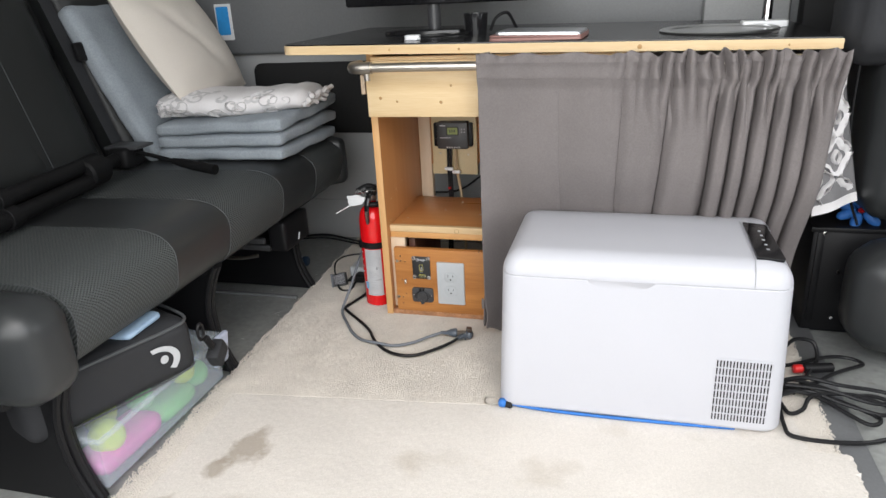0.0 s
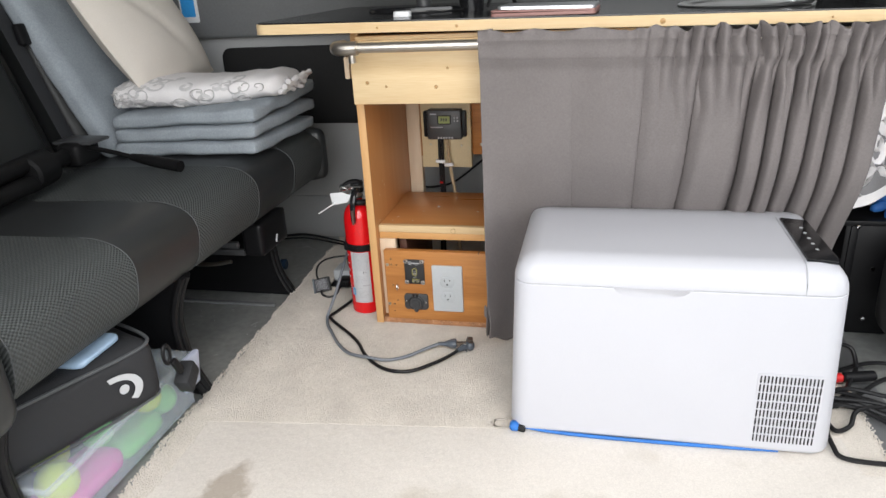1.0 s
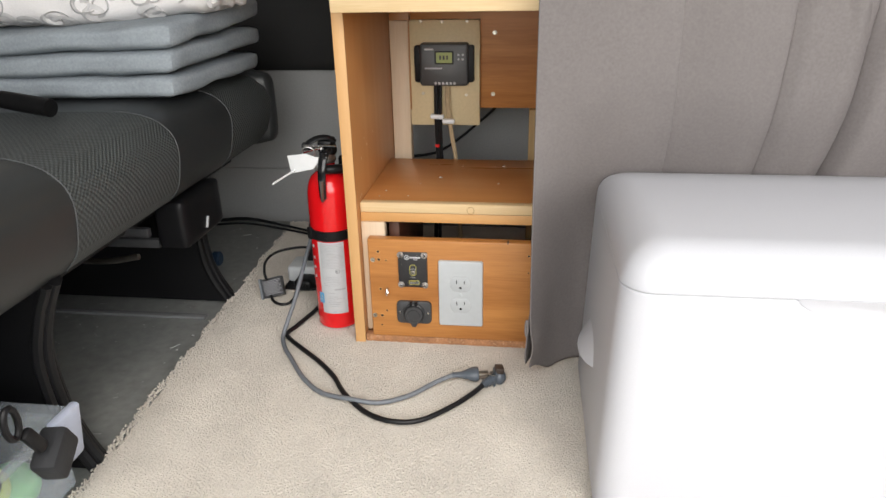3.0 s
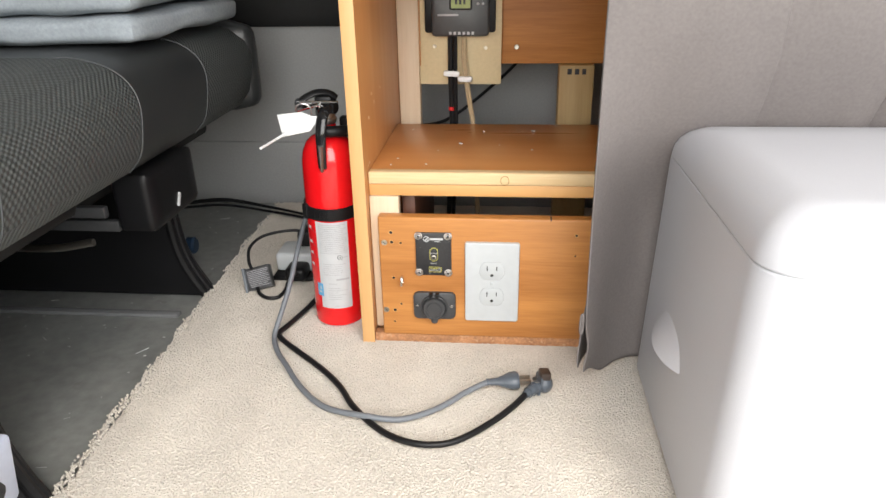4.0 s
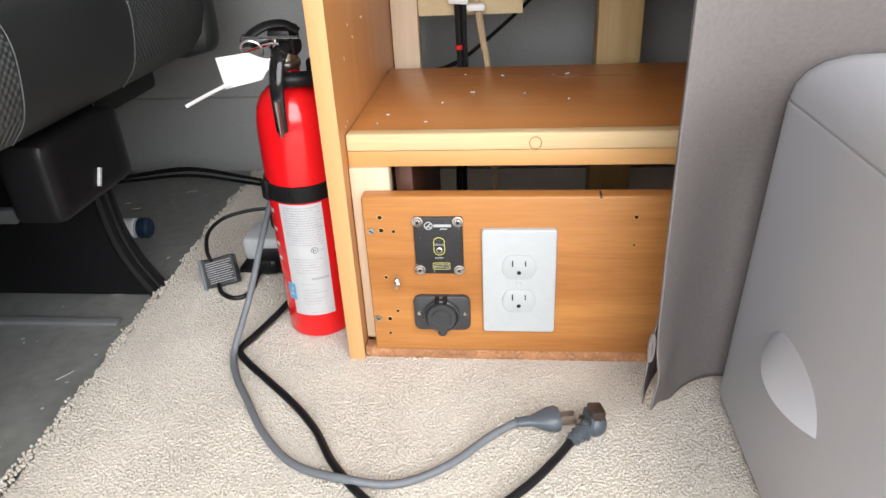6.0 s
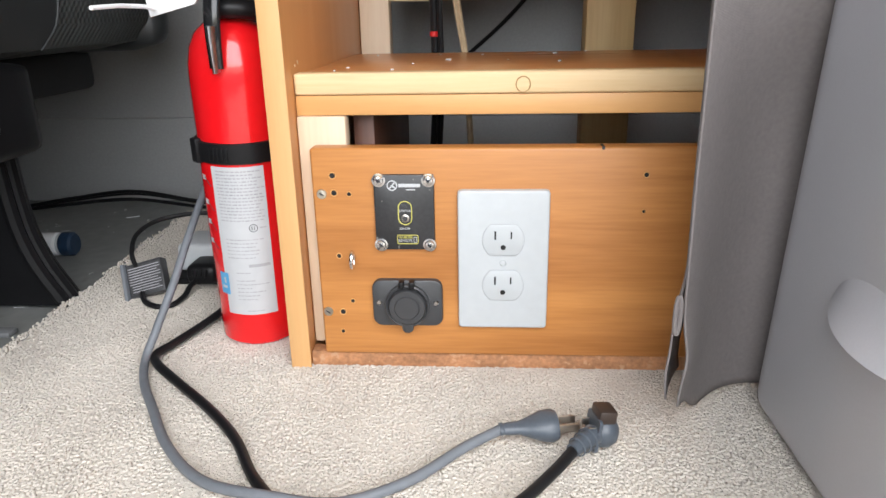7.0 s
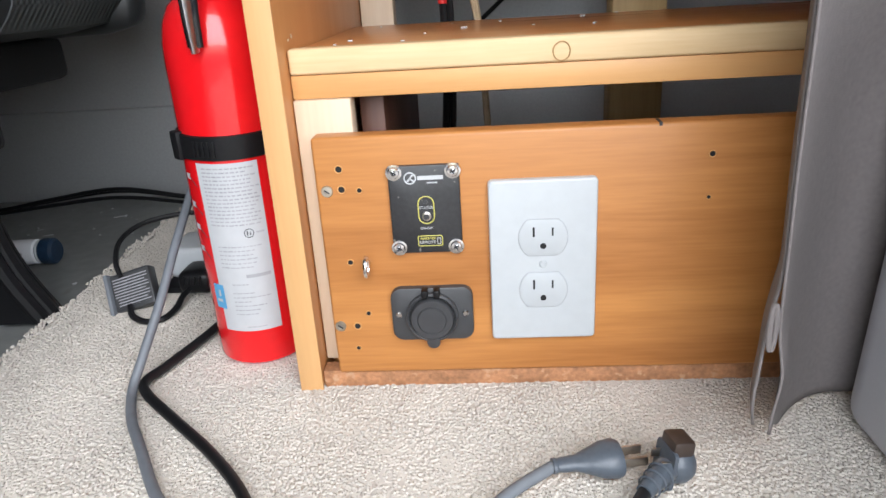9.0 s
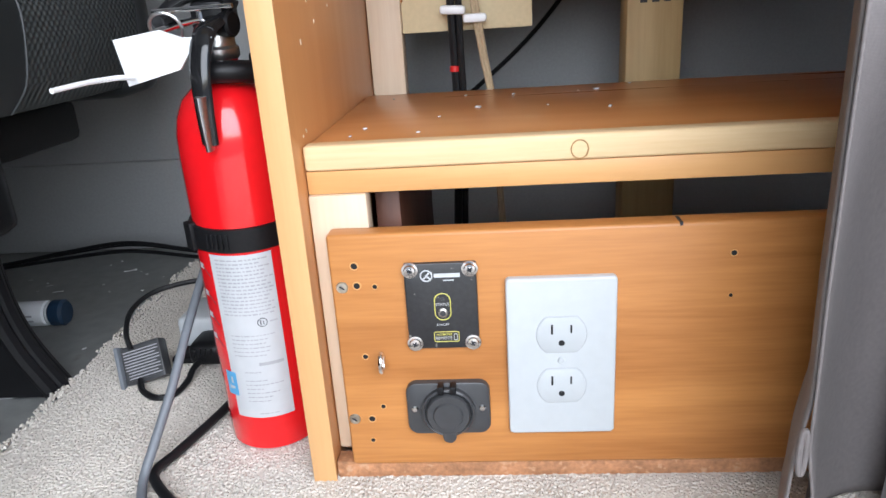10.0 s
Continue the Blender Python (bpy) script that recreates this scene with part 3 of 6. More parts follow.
def carpet_pile(name, areas, mat, label, bare, root=-0.0012):
    """The cut pile of the carpet as small leaning tufts, ragged along the cut edges and left out under things that hide them."""
    rs = np.random.RandomState(8)
    sets = []
    for x0, x1, y0, y1, step in areas:
        gx, gy = np.meshgrid(np.arange(x0, x1, step), np.arange(y0, y1, step), indexing="ij")
        q = np.stack([gx.ravel(), gy.ravel()], -1) + (rs.rand(gx.size, 2) - 0.5) * step * 1.3
        edge = q[:, 0] < x0 + 2.5 * step
        q[edge, 0] -= (rs.rand(edge.sum()) ** 2) * 0.008 + 0.002 * np.sin(q[edge, 1] * 60) + 0.002 * np.sin(q[edge, 1] * 23)
        far = q[:, 0] > x1 - 2.5 * step
        q[far, 0] += (rs.rand(far.sum()) ** 2) * 0.006
        sets.append(q)
    p = np.concatenate(sets)
    p = np.stack(slanted(p[:, 0], p[:, 1], -0.276, -0.41), -1)
    for bx0, bx1, by0, by1 in bare:
        p = p[~((p[:, 0] > bx0) & (p[:, 0] < bx1) & (p[:, 1] > by0) & (p[:, 1] < by1))]
    n = len(p)
    a = rs.rand(n) * math.pi
    r = 0.0015 + 0.0008 * rs.rand(n)
    wide = np.sin(p[:, 0] * 31 + 1.3 * np.sin(p[:, 1] * 17)) * np.sin(p[:, 1] * 27 + np.sin(p[:, 0] * 19))
    top = 0.001 + 0.0008 * rs.rand(n) + 0.0003 * wide
    lean = (rs.rand(n, 2) - 0.5) * 0.0036 + np.stack([0.0006 * wide, 0.0004 * np.sin(p[:, 0] * 41)], -1)
    v = np.zeros((n, 7, 3))
    for k in range(3):
        u, w = np.cos(a + 2.0944 * k), np.sin(a + 2.0944 * k)
        v[:, k, 0], v[:, k, 1], v[:, k, 2] = p[:, 0] + r * u, p[:, 1] + r * w, root
        v[:, 3 + k, 0], v[:, 3 + k, 1], v[:, 3 + k, 2] = p[:, 0] + 0.95 * r * u + 0.7 * lean[:, 0], p[:, 1] + 0.95 * r * w + 0.7 * lean[:, 1], top - 0.00045
    v[:, 6, :2], v[:, 6, 2] = p + lean, top
    tri = np.array([(0, 1, 4), (0, 4, 3), (1, 2, 5), (1, 5, 4), (2, 0, 3), (2, 3, 5), (3, 4, 6), (4, 5, 6), (5, 3, 6)])
    faces = (np.arange(n)[:, None, None] * 7 + tri[None]).reshape(-1, 3)
    me = bpy.data.meshes.new(name)
    me.vertices.add(n * 7)
    me.vertices.foreach_set("co", v.ravel())
    me.loops.add(faces.size)
    me.loops.foreach_set("vertex_index", faces.ravel().astype(np.int32))
    me.polygons.add(len(faces))
    me.polygons.foreach_set("loop_start", np.arange(0, faces.size, 3, dtype=np.int32))
    me.update(calc_edges=True)
    me.polygons.foreach_set("use_smooth", np.ones(len(faces), dtype=bool))
    me.materials.append(mat)
    return tagged(new(name, me), label, "carpet pile", kind="stuff")


carpet_pile("carpet_pile", ((-0.277, 0.66, -0.41, 0.4, 0.00235), (0.66, 1.004, -0.41, 0.3, 0.003), (-0.277, -0.1, 0.4, 0.562, 0.003), (-0.275, -0.222, -1.2, -0.411, 0.0028)), M["carpet"],
            "short beige tufts of the pile carpet", ((0.012, 0.66, 0.012, 0.6), (0.385, 0.9, -0.37, -0.04), (0.66, 1.1, 0.12, 0.6), (-0.077, -0.026, 0.058, 0.1)))


# ---- cabinet ----
cab = thing("cabinet", (0.15, 0.2, 0), "open home-built alder and pine cabinet with shelf and power panel", "cabinet")
part("side_panel", box((0.0, 0.0015, 0.0), (0.016, 0.40, 0.68), 0.001), M["aldery"], cab)
part("edge_band", box((-0.0006, -0.0005, 0.0), (0.0166, 0.0015, 0.68), 0.0004), M["edge"], cab, "pale edge band")
part("shelf_board", box((0.0165, 0.035, 0.2195), (0.62, 0.29, 0.2455), 0.001), M["shelf"], cab)
part("shelf_lip", box((0.0168, 0.0205, 0.2305), (0.62, 0.036, 0.2475), 0.0022, 3), M["pine"], cab, "rounded pine lip")
part("shelf_edge", box((0.0168, 0.0225, 0.2145), (0.62, 0.0345, 0.2302), 0.0008), M["edgex"], cab)
part("front_post", box((0.0168, 0.0195, 0.016), (0.056, 0.036, 0.2143), 0.0015), M["pinez"], cab, "pale pine post")
bm = box((0.03, 0.0, 0.0145), (0.63, 0.0175, 0.1925), 0.0025, 3)
front = part("front_panel", bm, M["alder"], cab, "orange-brown wood-grain panel with spare holes")
part("base_rail", box((0.0168, 0.004, 0.0), (0.62, 0.018, 0.0143), 0.001), M["raw"], cab, "chipped brown base rail")
part("back_post", box((0.0168, 0.325, 0.0), (0.052, 0.35, 0.5), 0.0015), M["pinez"], cab)
part("back_rail", box((0.0168, 0.352, 0.333), (0.62, 0.37, 0.68), 0.001), M["alder"], cab)
part("rail_end", box((0.0165, 0.33, 0.333), (0.054, 0.3515, 0.68), 0.001), M["shelf"], cab)
part("stud", box((0.283, 0.335, 0.0), (0.34, 0.373, 0.3325), 0.002), M["stud"], cab, "dull pine stud with stamped marks")
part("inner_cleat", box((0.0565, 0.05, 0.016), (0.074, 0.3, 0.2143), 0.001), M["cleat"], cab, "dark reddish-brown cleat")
part("edge_notch", box((0.2555, -0.0002, 0.1905), (0.2575, 0.012, 0.1929)), M["dark"], front)
part("inner_side", box((0.618, 0.02, 0.0), (0.634, 0.40, 0.68), 0.001), M["aldery"], cab)
part("bottom_board", box((0.0168, 0.037, 0.002), (0.62, 0.32, 0.014), 0.001), M["shelf"], cab)
for x, w in ((0.296, 0.009), (0.308, 0.009), (0.32, 0.008)):
    part("stamp_mark", box((x, 0.3346, 0.318), (x + w * 0.8, 0.3352, 0.327)), M["dark"], cab)
for x, z in ((0.0375, 0.156), (0.0355, 0.054)):
    bm = lathe([(0, 0.0004), (0.0008, 0.0002), (0.0016, 0.0010), (0.0036, 0.0009), (0.0042, 0)], (x, 0.0, z), (0, -1, 0), 16)
    sc = part("screw", bm, M["zinc"], front, "zinc cross-head screw")
    part("cross", tilted((x, -0.0011, z), (0.0042, 0.0006, 0.0008), (0, 35, 0)), M["dark"], sc)
for x, z, r in ((0.047, 0.171, 0.0022), (0.0475, 0.157, 0.0022), (0.0595, 0.156, 0.0016), (0.048, 0.104, 0.0018), (0.057, 0.064, 0.0016),
                (0.048, 0.054, 0.0022), (0.047, 0.036, 0.0015), (0.29, 0.171, 0.0018), (0.29, 0.142, 0.0012)):
    h = part("spare_hole", lathe([(r, 0.0002), (r * 0.9, 0.0006), (0, 0.0006)], (x, 0, z), (0, -1, 0), 12), M["blackmatt"], front)
    part("chipped_rim", lathe([(r * 1.0, 0.0003), (r * 1.2, 0.0006), (r * 1.4, 0.0)], (x, 0, z), (0, -1, 0), 12), M["edgex"], h)
for x, z in ((0.033, 0.468), (0.03, 0.41), (0.028, 0.352)):
    part("screw", lathe([(0, 0.001), (0.0035, 0.0012), (0.0045, 0)], (x, 0.33, z), (0, -1, 0), 14), M["nickel"], cab)
for x, z in ((0.214, 0.475), (0.212, 0.36)):
    part("screw", lathe([(0, 0.001), (0.0035, 0.0012), (0.0045, 0)], (x, 0.352, z), (0, -1, 0), 14), M["zinc"], cab)
k = part("knot_mark", tube([(0.196 + 0.0055 * math.cos(a), 0.0203, 0.2375 + 0.006 * math.sin(a)) for a in [i * math.pi / 5 for i in range(11)]], 0.0005, 6, 3), M["knot"], cab)
eye = thing("eye_bolt", (0.06, 0, 0.104), "small steel eye bolt screwed into the panel", "eye bolt")
part("ring", tube([(0.0605, -0.009 + 0.0052 * math.cos(a), 0.1035 + 0.0068 * math.sin(a)) for a in [i * math.pi / 6 for i in range(13)]], 0.0016, 8, 3), M["chrome"], eye)
part("shank", rod((0.0605, 0.0, 0.1035), (0.0605, -0.004, 0.1035), 0.0018), M["chrome"], eye)

# drawer above the open shelf
drawer = thing("drawer", (0.15, 0.1, 0.61), "pale knotty pine drawer under the worktop", "drawer")
part("drawer_front", box((0.012, -0.048, 0.541), (0.62, -0.030, 0.668), 0.002), M["pine"], drawer)
part("drawer_box", box((0.03, -0.0295, 0.552), (0.60, 0.30, 0.655), 0.002), M["pine"], drawer)
part("top_strip", box((0.02, -0.0295, 0.657), (0.62, -0.008, 0.676), 0.002), M["pine"], drawer)
part("side_block", box((-0.012, -0.022, 0.59), (-0.001, 0.03, 0.635), 0.002), M["pinez"], drawer)
for x, z, r in ((0.045, 0.585, 0.004), (0.085, 0.577, 0.0028), (0.19, 0.575, 0.004), (0.215, 0.612, 0.003)):
    part("knot_mark", lathe([(0, 0.0004), (r * 0.7, 0.0004), (r, 0.0)], (x, -0.048, z), (0, -1, 0), 14), M["knot"], drawer)

# worktop
top = thing("worktop", (0.4, 0.2, 0.70), "black laminate worktop with a pale pine front edge", "worktop")
out = [(-0.187, 0.54), (-0.187, -0.03)] + [(-0.157 - 0.03 * math.cos(a), -0.03 - 0.03 * math.sin(a)) for a in [math.pi / 2 * i / 6 for i in range(1, 6)]] + \
      [(-0.157, -0.06), (0.993, -0.06), (0.993, 0.54)]
part("top_sheet", slab(out, 0.003, Matrix.Translation((0, 0, 0.7005)), 0.001), M["laminate"], top)
out2 = [(x * 1.002 + (-0.002 if x < 0 else 0.0005), y - 0.002 if y < 0 else y) for x, y in out]
part("pine_core", slab(out2, 0.0195, Matrix.Translation((0, 0, 0.681)), 0.002), M["pine"], top, "pine edge")
for x, r in ((0.62, 0.005), (0.24, 0.003), (0.08, 0.0025), (0.9, 0.002)):
    part("knot_mark", lathe([(0, 0.0005), (r * 0.7, 0.0005), (r, 0)], (x, -0.0622, 0.69), (0, -1, 0), 12), M["knot"], top)

# towel bar
bar = thing("towel_bar", (0.1, -0.09, 0.655), "brushed nickel towel bar with a rounded end", "towel bar")
part("rail", rod((0.02, -0.1, 0.66), (0.95, -0.1, 0.66), 0.0102, 18), M["nickel"], bar)
part("end_cap", tube([(0.05, -0.105, 0.66), (0.014, -0.105, 0.66), (0.003, -0.095, 0.66), (0.002, -0.075, 0.66), (0.002, -0.05, 0.66)], lambda t: 0.0135 - 0.001 * t, 16, 6), M["nickel"], bar)
part("stub", tube([(0.036, -0.1, 0.65), (0.036, -0.1, 0.642), (0.0365, -0.0995, 0.632)], 0.0075, 14, 4), M["nickel"], bar)

# ---- panel fittings ----
sw = thing("inverter_switch", (0.1035, 0, 0.14), "black inverter remote switch plate with four screws", "switch plate")
part("plate", slab(outline(0.0475, 0.0615, 0.0015), 0.0035, facing(0.1035, 0.0, 0.1415), 0.0008), M["plate"], sw)
for dx in (-0.0195, 0.0195):
    for dz in (-0.0265, 0.0265):
        s = part("screw", lathe([(0, 0.0012), (0.001, 0.0008), (0.0016, 0.0022), (0.0034, 0.0019), (0.004, 0.0008), (0.0054, 0.0006), (0.0055, 0.0)], (0.1035 + dx, -0.0035, 0.1415 + dz), (0, -1, 0), 16), M["chrome"], sw)
        for rot in (45, -45):
            part("slot", tilted((0.1035 + dx, -0.0056, 0.1415 + dz), (0.004, 0.0004, 0.0008), (0, rot + dx * 900, 0)), M["dark"], s)


def ring_on(x, y, z, w, h, r, thick, mat, name, parent):
    o = outline(w, h, r, 6)
    return part(name, tube([(x + a, y, z + b) for a, b in o] + [(x + o[0][0], y, z + o[0][1])], thick, 6, 1, smooth=False), mat, parent)


ring_on(0.104, -0.0036, 0.1415, 0.0105, 0.019, 0.005, 0.0004, M["yellow"], "switch_outline", sw)
ring_on(0.1055, -0.0036, 0.1195, 0.0165, 0.0072, 0.0012, 0.0003, M["yellow"], "remote_outline", sw)
part("button", lathe([(0.0032, 0), (0.0032, 0.001), (0.0026, 0.0014), (0, 0.0012)], (0.104, -0.0035, 0.1372), (0, -1, 0), 18), M["nickel"], sw)
part("button_face", lathe([(0.0021, 0.0), (0.002, 0.0017), (0, 0.0017)], (0.104, -0.0035, 0.1372), (0, -1, 0), 16), M["case"], sw)
part("status_lamp", lathe([(0.0014, 0), (0.0012, 0.0005), (0, 0.0006)], (0.104, -0.0035, 0.1472), (0, -1, 0), 12), M["case"], sw)
part("lettering", text_mesh("STATUS", 0.0026, facing(0.104, -0.0037, 0.1432)), M["label"], sw, "STATUS")
part("lettering", text_mesh("ON/OFF", 0.0023, facing(0.1035, -0.0037, 0.1285)), M["label"], sw, "ON/OFF")
part("lettering", text_mesh("INVERTER", 0.0024, facing(0.104, -0.0037, 0.1211)), M["yellow"], sw, "INVERTER")
part("lettering", text_mesh("REMOTE", 0.003, facing(0.1035, -0.0037, 0.1184)), M["label"], sw, "REMOTE")
ring_on(0.1115, -0.0037, 0.1193, 0.0022, 0.0042, 0.0004, 0.00025, M["label"], "remote_sign", sw)
ring_on(0.0945, -0.0036, 0.1638, 0.0075, 0.0075, 0.0038, 0.0005, M["label"], "maker_mark", sw)
part("maker_stroke", tilted((0.0945, -0.0037, 0.1638), (0.006, 0.0004, 0.0011), (0, -50, 0)), M["label"], sw)
part("maker_stroke", tilted((0.0955, -0.0037, 0.1628), (0.004, 0.0004, 0.001), (0, 40, 0)), M["label"], sw)
part("maker_bar", box((0.0995, -0.0039, 0.1625), (0.1165, -0.0035, 0.1652)), M["label"], sw)
part("maker_bar", box((0.1055, -0.0039, 0.1600), (0.1125, -0.0035, 0.1608)), M["label"], sw)

so = thing("power_socket", (0.1035, 0, 0.064), "black round twelve-volt socket with a hinged cover", "power socket")
part("flange", slab(outline(0.058, 0.0405, 0.0075), 0.0055, facing(0.1035, 0.0, 0.0645), 0.0012), M["case"], so)
part("collar", lathe([(0.0186, 0), (0.0186, 0.004), (0.0174, 0.005), (0.0163, 0.004), (0.0163, 0.001), (0, 0.001)], (0.1035, -0.0055, 0.0635), (0, -1, 0), 36), M["case"], so)
part("cover", lathe([(0.0155, 0), (0.0155, 0.005), (0.0144, 0.0064), (0.0105, 0.0064), (0.0096, 0.0078), (0, 0.0082)], (0.1035, -0.0055, 0.0628), (0, -1, 0), 36), M["case"], so)
part("pull_tab", slab(outline(0.0095, 0.016, 0.0045), 0.003, facing(0.1035, -0.0075, 0.0475), 0.001), M["case"], so)
for dx in (-0.0042, 0.0042):
    part("hinge", box((0.1035 + dx - 0.0022, -0.0125, 0.0795), (0.1035 + dx + 0.0022, -0.004, 0.0855), 0.001), M["black"], so)
for dx in (-0.0235, 0.0235):
    part("screw", lathe([(0, 0.0008), (0.0018, 0.001), (0.0026, 0)], (0.1035 + dx, -0.0055, 0.0645), (0, -1, 0), 14), M["chrome"], so)

op = thing("wall_outlet", (0.1815, 0, 0.101), "white duplex electrical outlet with cover plate", "electrical outlet")
part("cover_plate", slab(outline(0.072, 0.117, 0.003), 0.0055, facing(0.1815, 0.0, 0.1015), 0.0022, seg=4), M["outlet"], op)
for dz in (0.0192, -0.0192):
    pts = []
    for i in range(28):
        a = 2 * math.pi * i / 28
        pts.append((0.0162 * math.cos(a), max(-0.0128, min(0.0128, 0.0162 * math.sin(a)))))
    z = 0.1005 + dz
    rec = part("receptacle", slab(pts, 0.0012, facing(0.1815, -0.0053, z), 0.0003), M["outlet"], op)
    big = [(p[0] * 1.03, p[1] * 1.03) for p in pts]
    part("gap_line", tube([(0.1815 + a, -0.0054, z + b) for a, b in big] + [(0.1815 + big[0][0], -0.0054, z + big[0][1])], 0.00028, 6, 1, smooth=False), M["groove"], rec)
    part("slot", box((0.1815 - 0.0070, -0.0067, z + 0.0008), (0.1815 - 0.0056, -0.0060, z + 0.0078)), M["blackmatt"], rec)
    part("slot", box((0.1815 + 0.0057, -0.0067, z + 0.0014), (0.1815 + 0.0069, -0.0060, z + 0.0072)), M["blackmatt"], rec)
    part("earth_hole", slab([(0.0021 * math.cos(a), max(-0.002, 0.0021 * math.sin(a))) for a in [2 * math.pi * i / 16 for i in range(16)]], 0.0002, facing(0.1815, -0.0065, z - 0.0058)), M["blackmatt"], rec)
part("plate_screw", lathe([(0, 0.0008), (0.002, 0.0009), (0.0028, 0)], (0.1815, -0.0055, 0.1005), (0, -1, 0), 16), M["outlet"], op)

# ---- solar charge controller on its board ----
mb = single("mounting_board", box((0.052, 0.335, 0.302), (0.187, 0.3515, 0.50), 0.001), M["mount"], "cream painted plywood board behind the controller", "board")
ct = thing("charge_controller", (0.12, 0.33, 0.42), "dark grey solar charge controller with small screen", "charge controller")
part("body", slab(outline(0.092, 0.078, 0.006), 0.024, facing(0.121, 0.335, 0.421), 0.004), M["case"], ct)
part("heat_sink", slab(outline(0.114, 0.068, 0.004), 0.012, facing(0.12, 0.335, 0.421), 0.002), M["black"], ct)
part("screen", slab(outline(0.03, 0.019, 0.001), 0.001, facing(0.122, 0.3108, 0.4345)), M["lcd"], ct, "green lit screen")
ring_on(0.122, 0.3105, 0.4345, 0.034, 0.022, 0.002, 0.0012, M["black"], "bezel", ct)
for i in range(3):
    part("digit", box((0.113 + i * 0.0065, 0.3094, 0.431), (0.1165 + i * 0.0065, 0.3099, 0.4385)), M["dark"], ct)
for dx in (0, 0.008):
    for dz in (0, 0.008):
        part("key", lathe([(0.0022, 0), (0.002, 0.001), (0, 0.0012)], (0.149 + dx, 0.311, 0.4315 + dz), (0, -1, 0), 10), M["groove"], ct)
part("maker_bar", box((0.085, 0.3105, 0.448), (0.102, 0.3112, 0.451)), M["label"], ct)
part("maker_bar", box((0.085, 0.3105, 0.4135), (0.118, 0.3112, 0.4165)), M["print"], ct)
for i in range(6):
    part("terminal", box((0.103 + i * 0.0072, 0.3103, 0.385), (0.107 + i * 0.0072, 0.312, 0.3895)), M["label"], ct)
for x, z in ((0.076, 0.498), (0.116, 0.497), (0.163, 0.498), (0.077, 0.364), (0.161, 0.361)):
    part("screw", lathe([(0, 0.001), (0.0025, 0.0012), (0.0033, 0)], (x, 0.335, z), (0, -1, 0), 12), M["zinc"], mb)
w = thing("battery_cable", (0.1, 0.32, 0.25), "black and clear twin cables running down from the controller", "cable")
part("black_core", tube([(0.104, 0.322, 0.386), (0.104, 0.318, 0.33), (0.105, 0.318, 0.28), (0.106, 0.315, 0.2), (0.1, 0.31, 0.1), (0.1, 0.3, 0.03)], 0.0042, 8), M["rubber"], w)
part("black_core", tube([(0.112, 0.322, 0.386), (0.112, 0.318, 0.33), (0.112, 0.318, 0.28), (0.113, 0.317, 0.2), (0.108, 0.31, 0.1), (0.108, 0.3, 0.03)], 0.0036, 8), M["rubber"], w)
part("clear_core", tube([(0.124, 0.322, 0.386), (0.125, 0.318, 0.34), (0.133, 0.318, 0.28), (0.141, 0.315, 0.23), (0.147, 0.31, 0.12), (0.15, 0.3, 0.03)], 0.0024, 8), M["wire"], w)
part("clear_core", tube([(0.128, 0.322, 0.386), (0.129, 0.318, 0.34), (0.137, 0.318, 0.28), (0.144, 0.315, 0.23), (0.15, 0.31, 0.12), (0.155, 0.3, 0.03)], 0.0024, 8), M["wire"], w)
part("red_sleeve", rod((0.105, 0.318, 0.262), (0.1052, 0.318, 0.268), 0.0052), M["redp"], w)
part("cable_clip", tilted((0.106, 0.316, 0.323), (0.026, 0.012, 0.009), (0, 3, 0), 0.003), M["white"], w)
part("cable_clip", tilted((0.128, 0.316, 0.314), (0.024, 0.012, 0.009), (0, 0, 0), 0.003), M["white"], w)
single("wall_cable", tube([(-0.05, 0.583, 0.17), (0.02, 0.584, 0.17), (0.08, 0.585, 0.185), (0.15, 0.596, 0.235), (0.22, 0.596, 0.3), (0.3, 0.596, 0.4)], 0.0032, 8), M["rubber"], "black cable crossing the wall behind the cabinet", "cable")

# ---- fire extinguisher ----
ex = thing("fire_extinguisher", (-0.046, 0.05, 0), "red fire extinguisher with white label and hanging tag", "fire extinguisher")
EX, EY, ER = -0.049, 0.074, 0.0375
ex_lean = pose(EX, EY, 0, 3, 1.2, 0)


def leaning(bm):
    bmesh.ops.transform(bm, matrix=ex_lean, verts=bm.verts[:])
    return bm


part("cylinder", leaning(lathe([(0, 0.002), (0.033, 0.002), (0.0372, 0.006), (ER, 0.012), (ER, 0.24), (0.0368, 0.255), (0.0342, 0.268), (0.029, 0.279), (0.0215, 0.2862), (0.0148, 0.2892), (0.0126, 0.2915), (0.0126, 0.305), (0.0, 0.305)],
     (0, 0, 0), seg=48)), M["red"], ex)
part("neck_ring", leaning(lathe([(0.013, 0.304), (0.0145, 0.306), (0.0145, 0.311), (0.0125, 0.313), (0.0125, 0.322), (0.01, 0.326), (0.0, 0.326)], (0, 0, 0), seg=28)), M["steel"], ex)
part("valve", leaning(box((-0.011, -0.012, 0.322), (0.012, 0.02, 0.342), 0.004)), M["black"], ex)
part("gauge", leaning(lathe([(0.0, 0.0), (0.0085, 0.0), (0.0085, 0.008), (0.007, 0.0095), (0, 0.0095)], (0.008, -0.006, 0.327), (1, -0.3, 0), 18)), M["black"], ex)
part("upper_lever", leaning(tube([(0.016, 0.002, 0.337), (0.004, 0.0, 0.3445), (-0.01, -0.006, 0.345), (-0.022, -0.011, 0.34), (-0.029, -0.014, 0.334)], 0.0078, 10, 6, flat=0.5)), M["black"], ex)
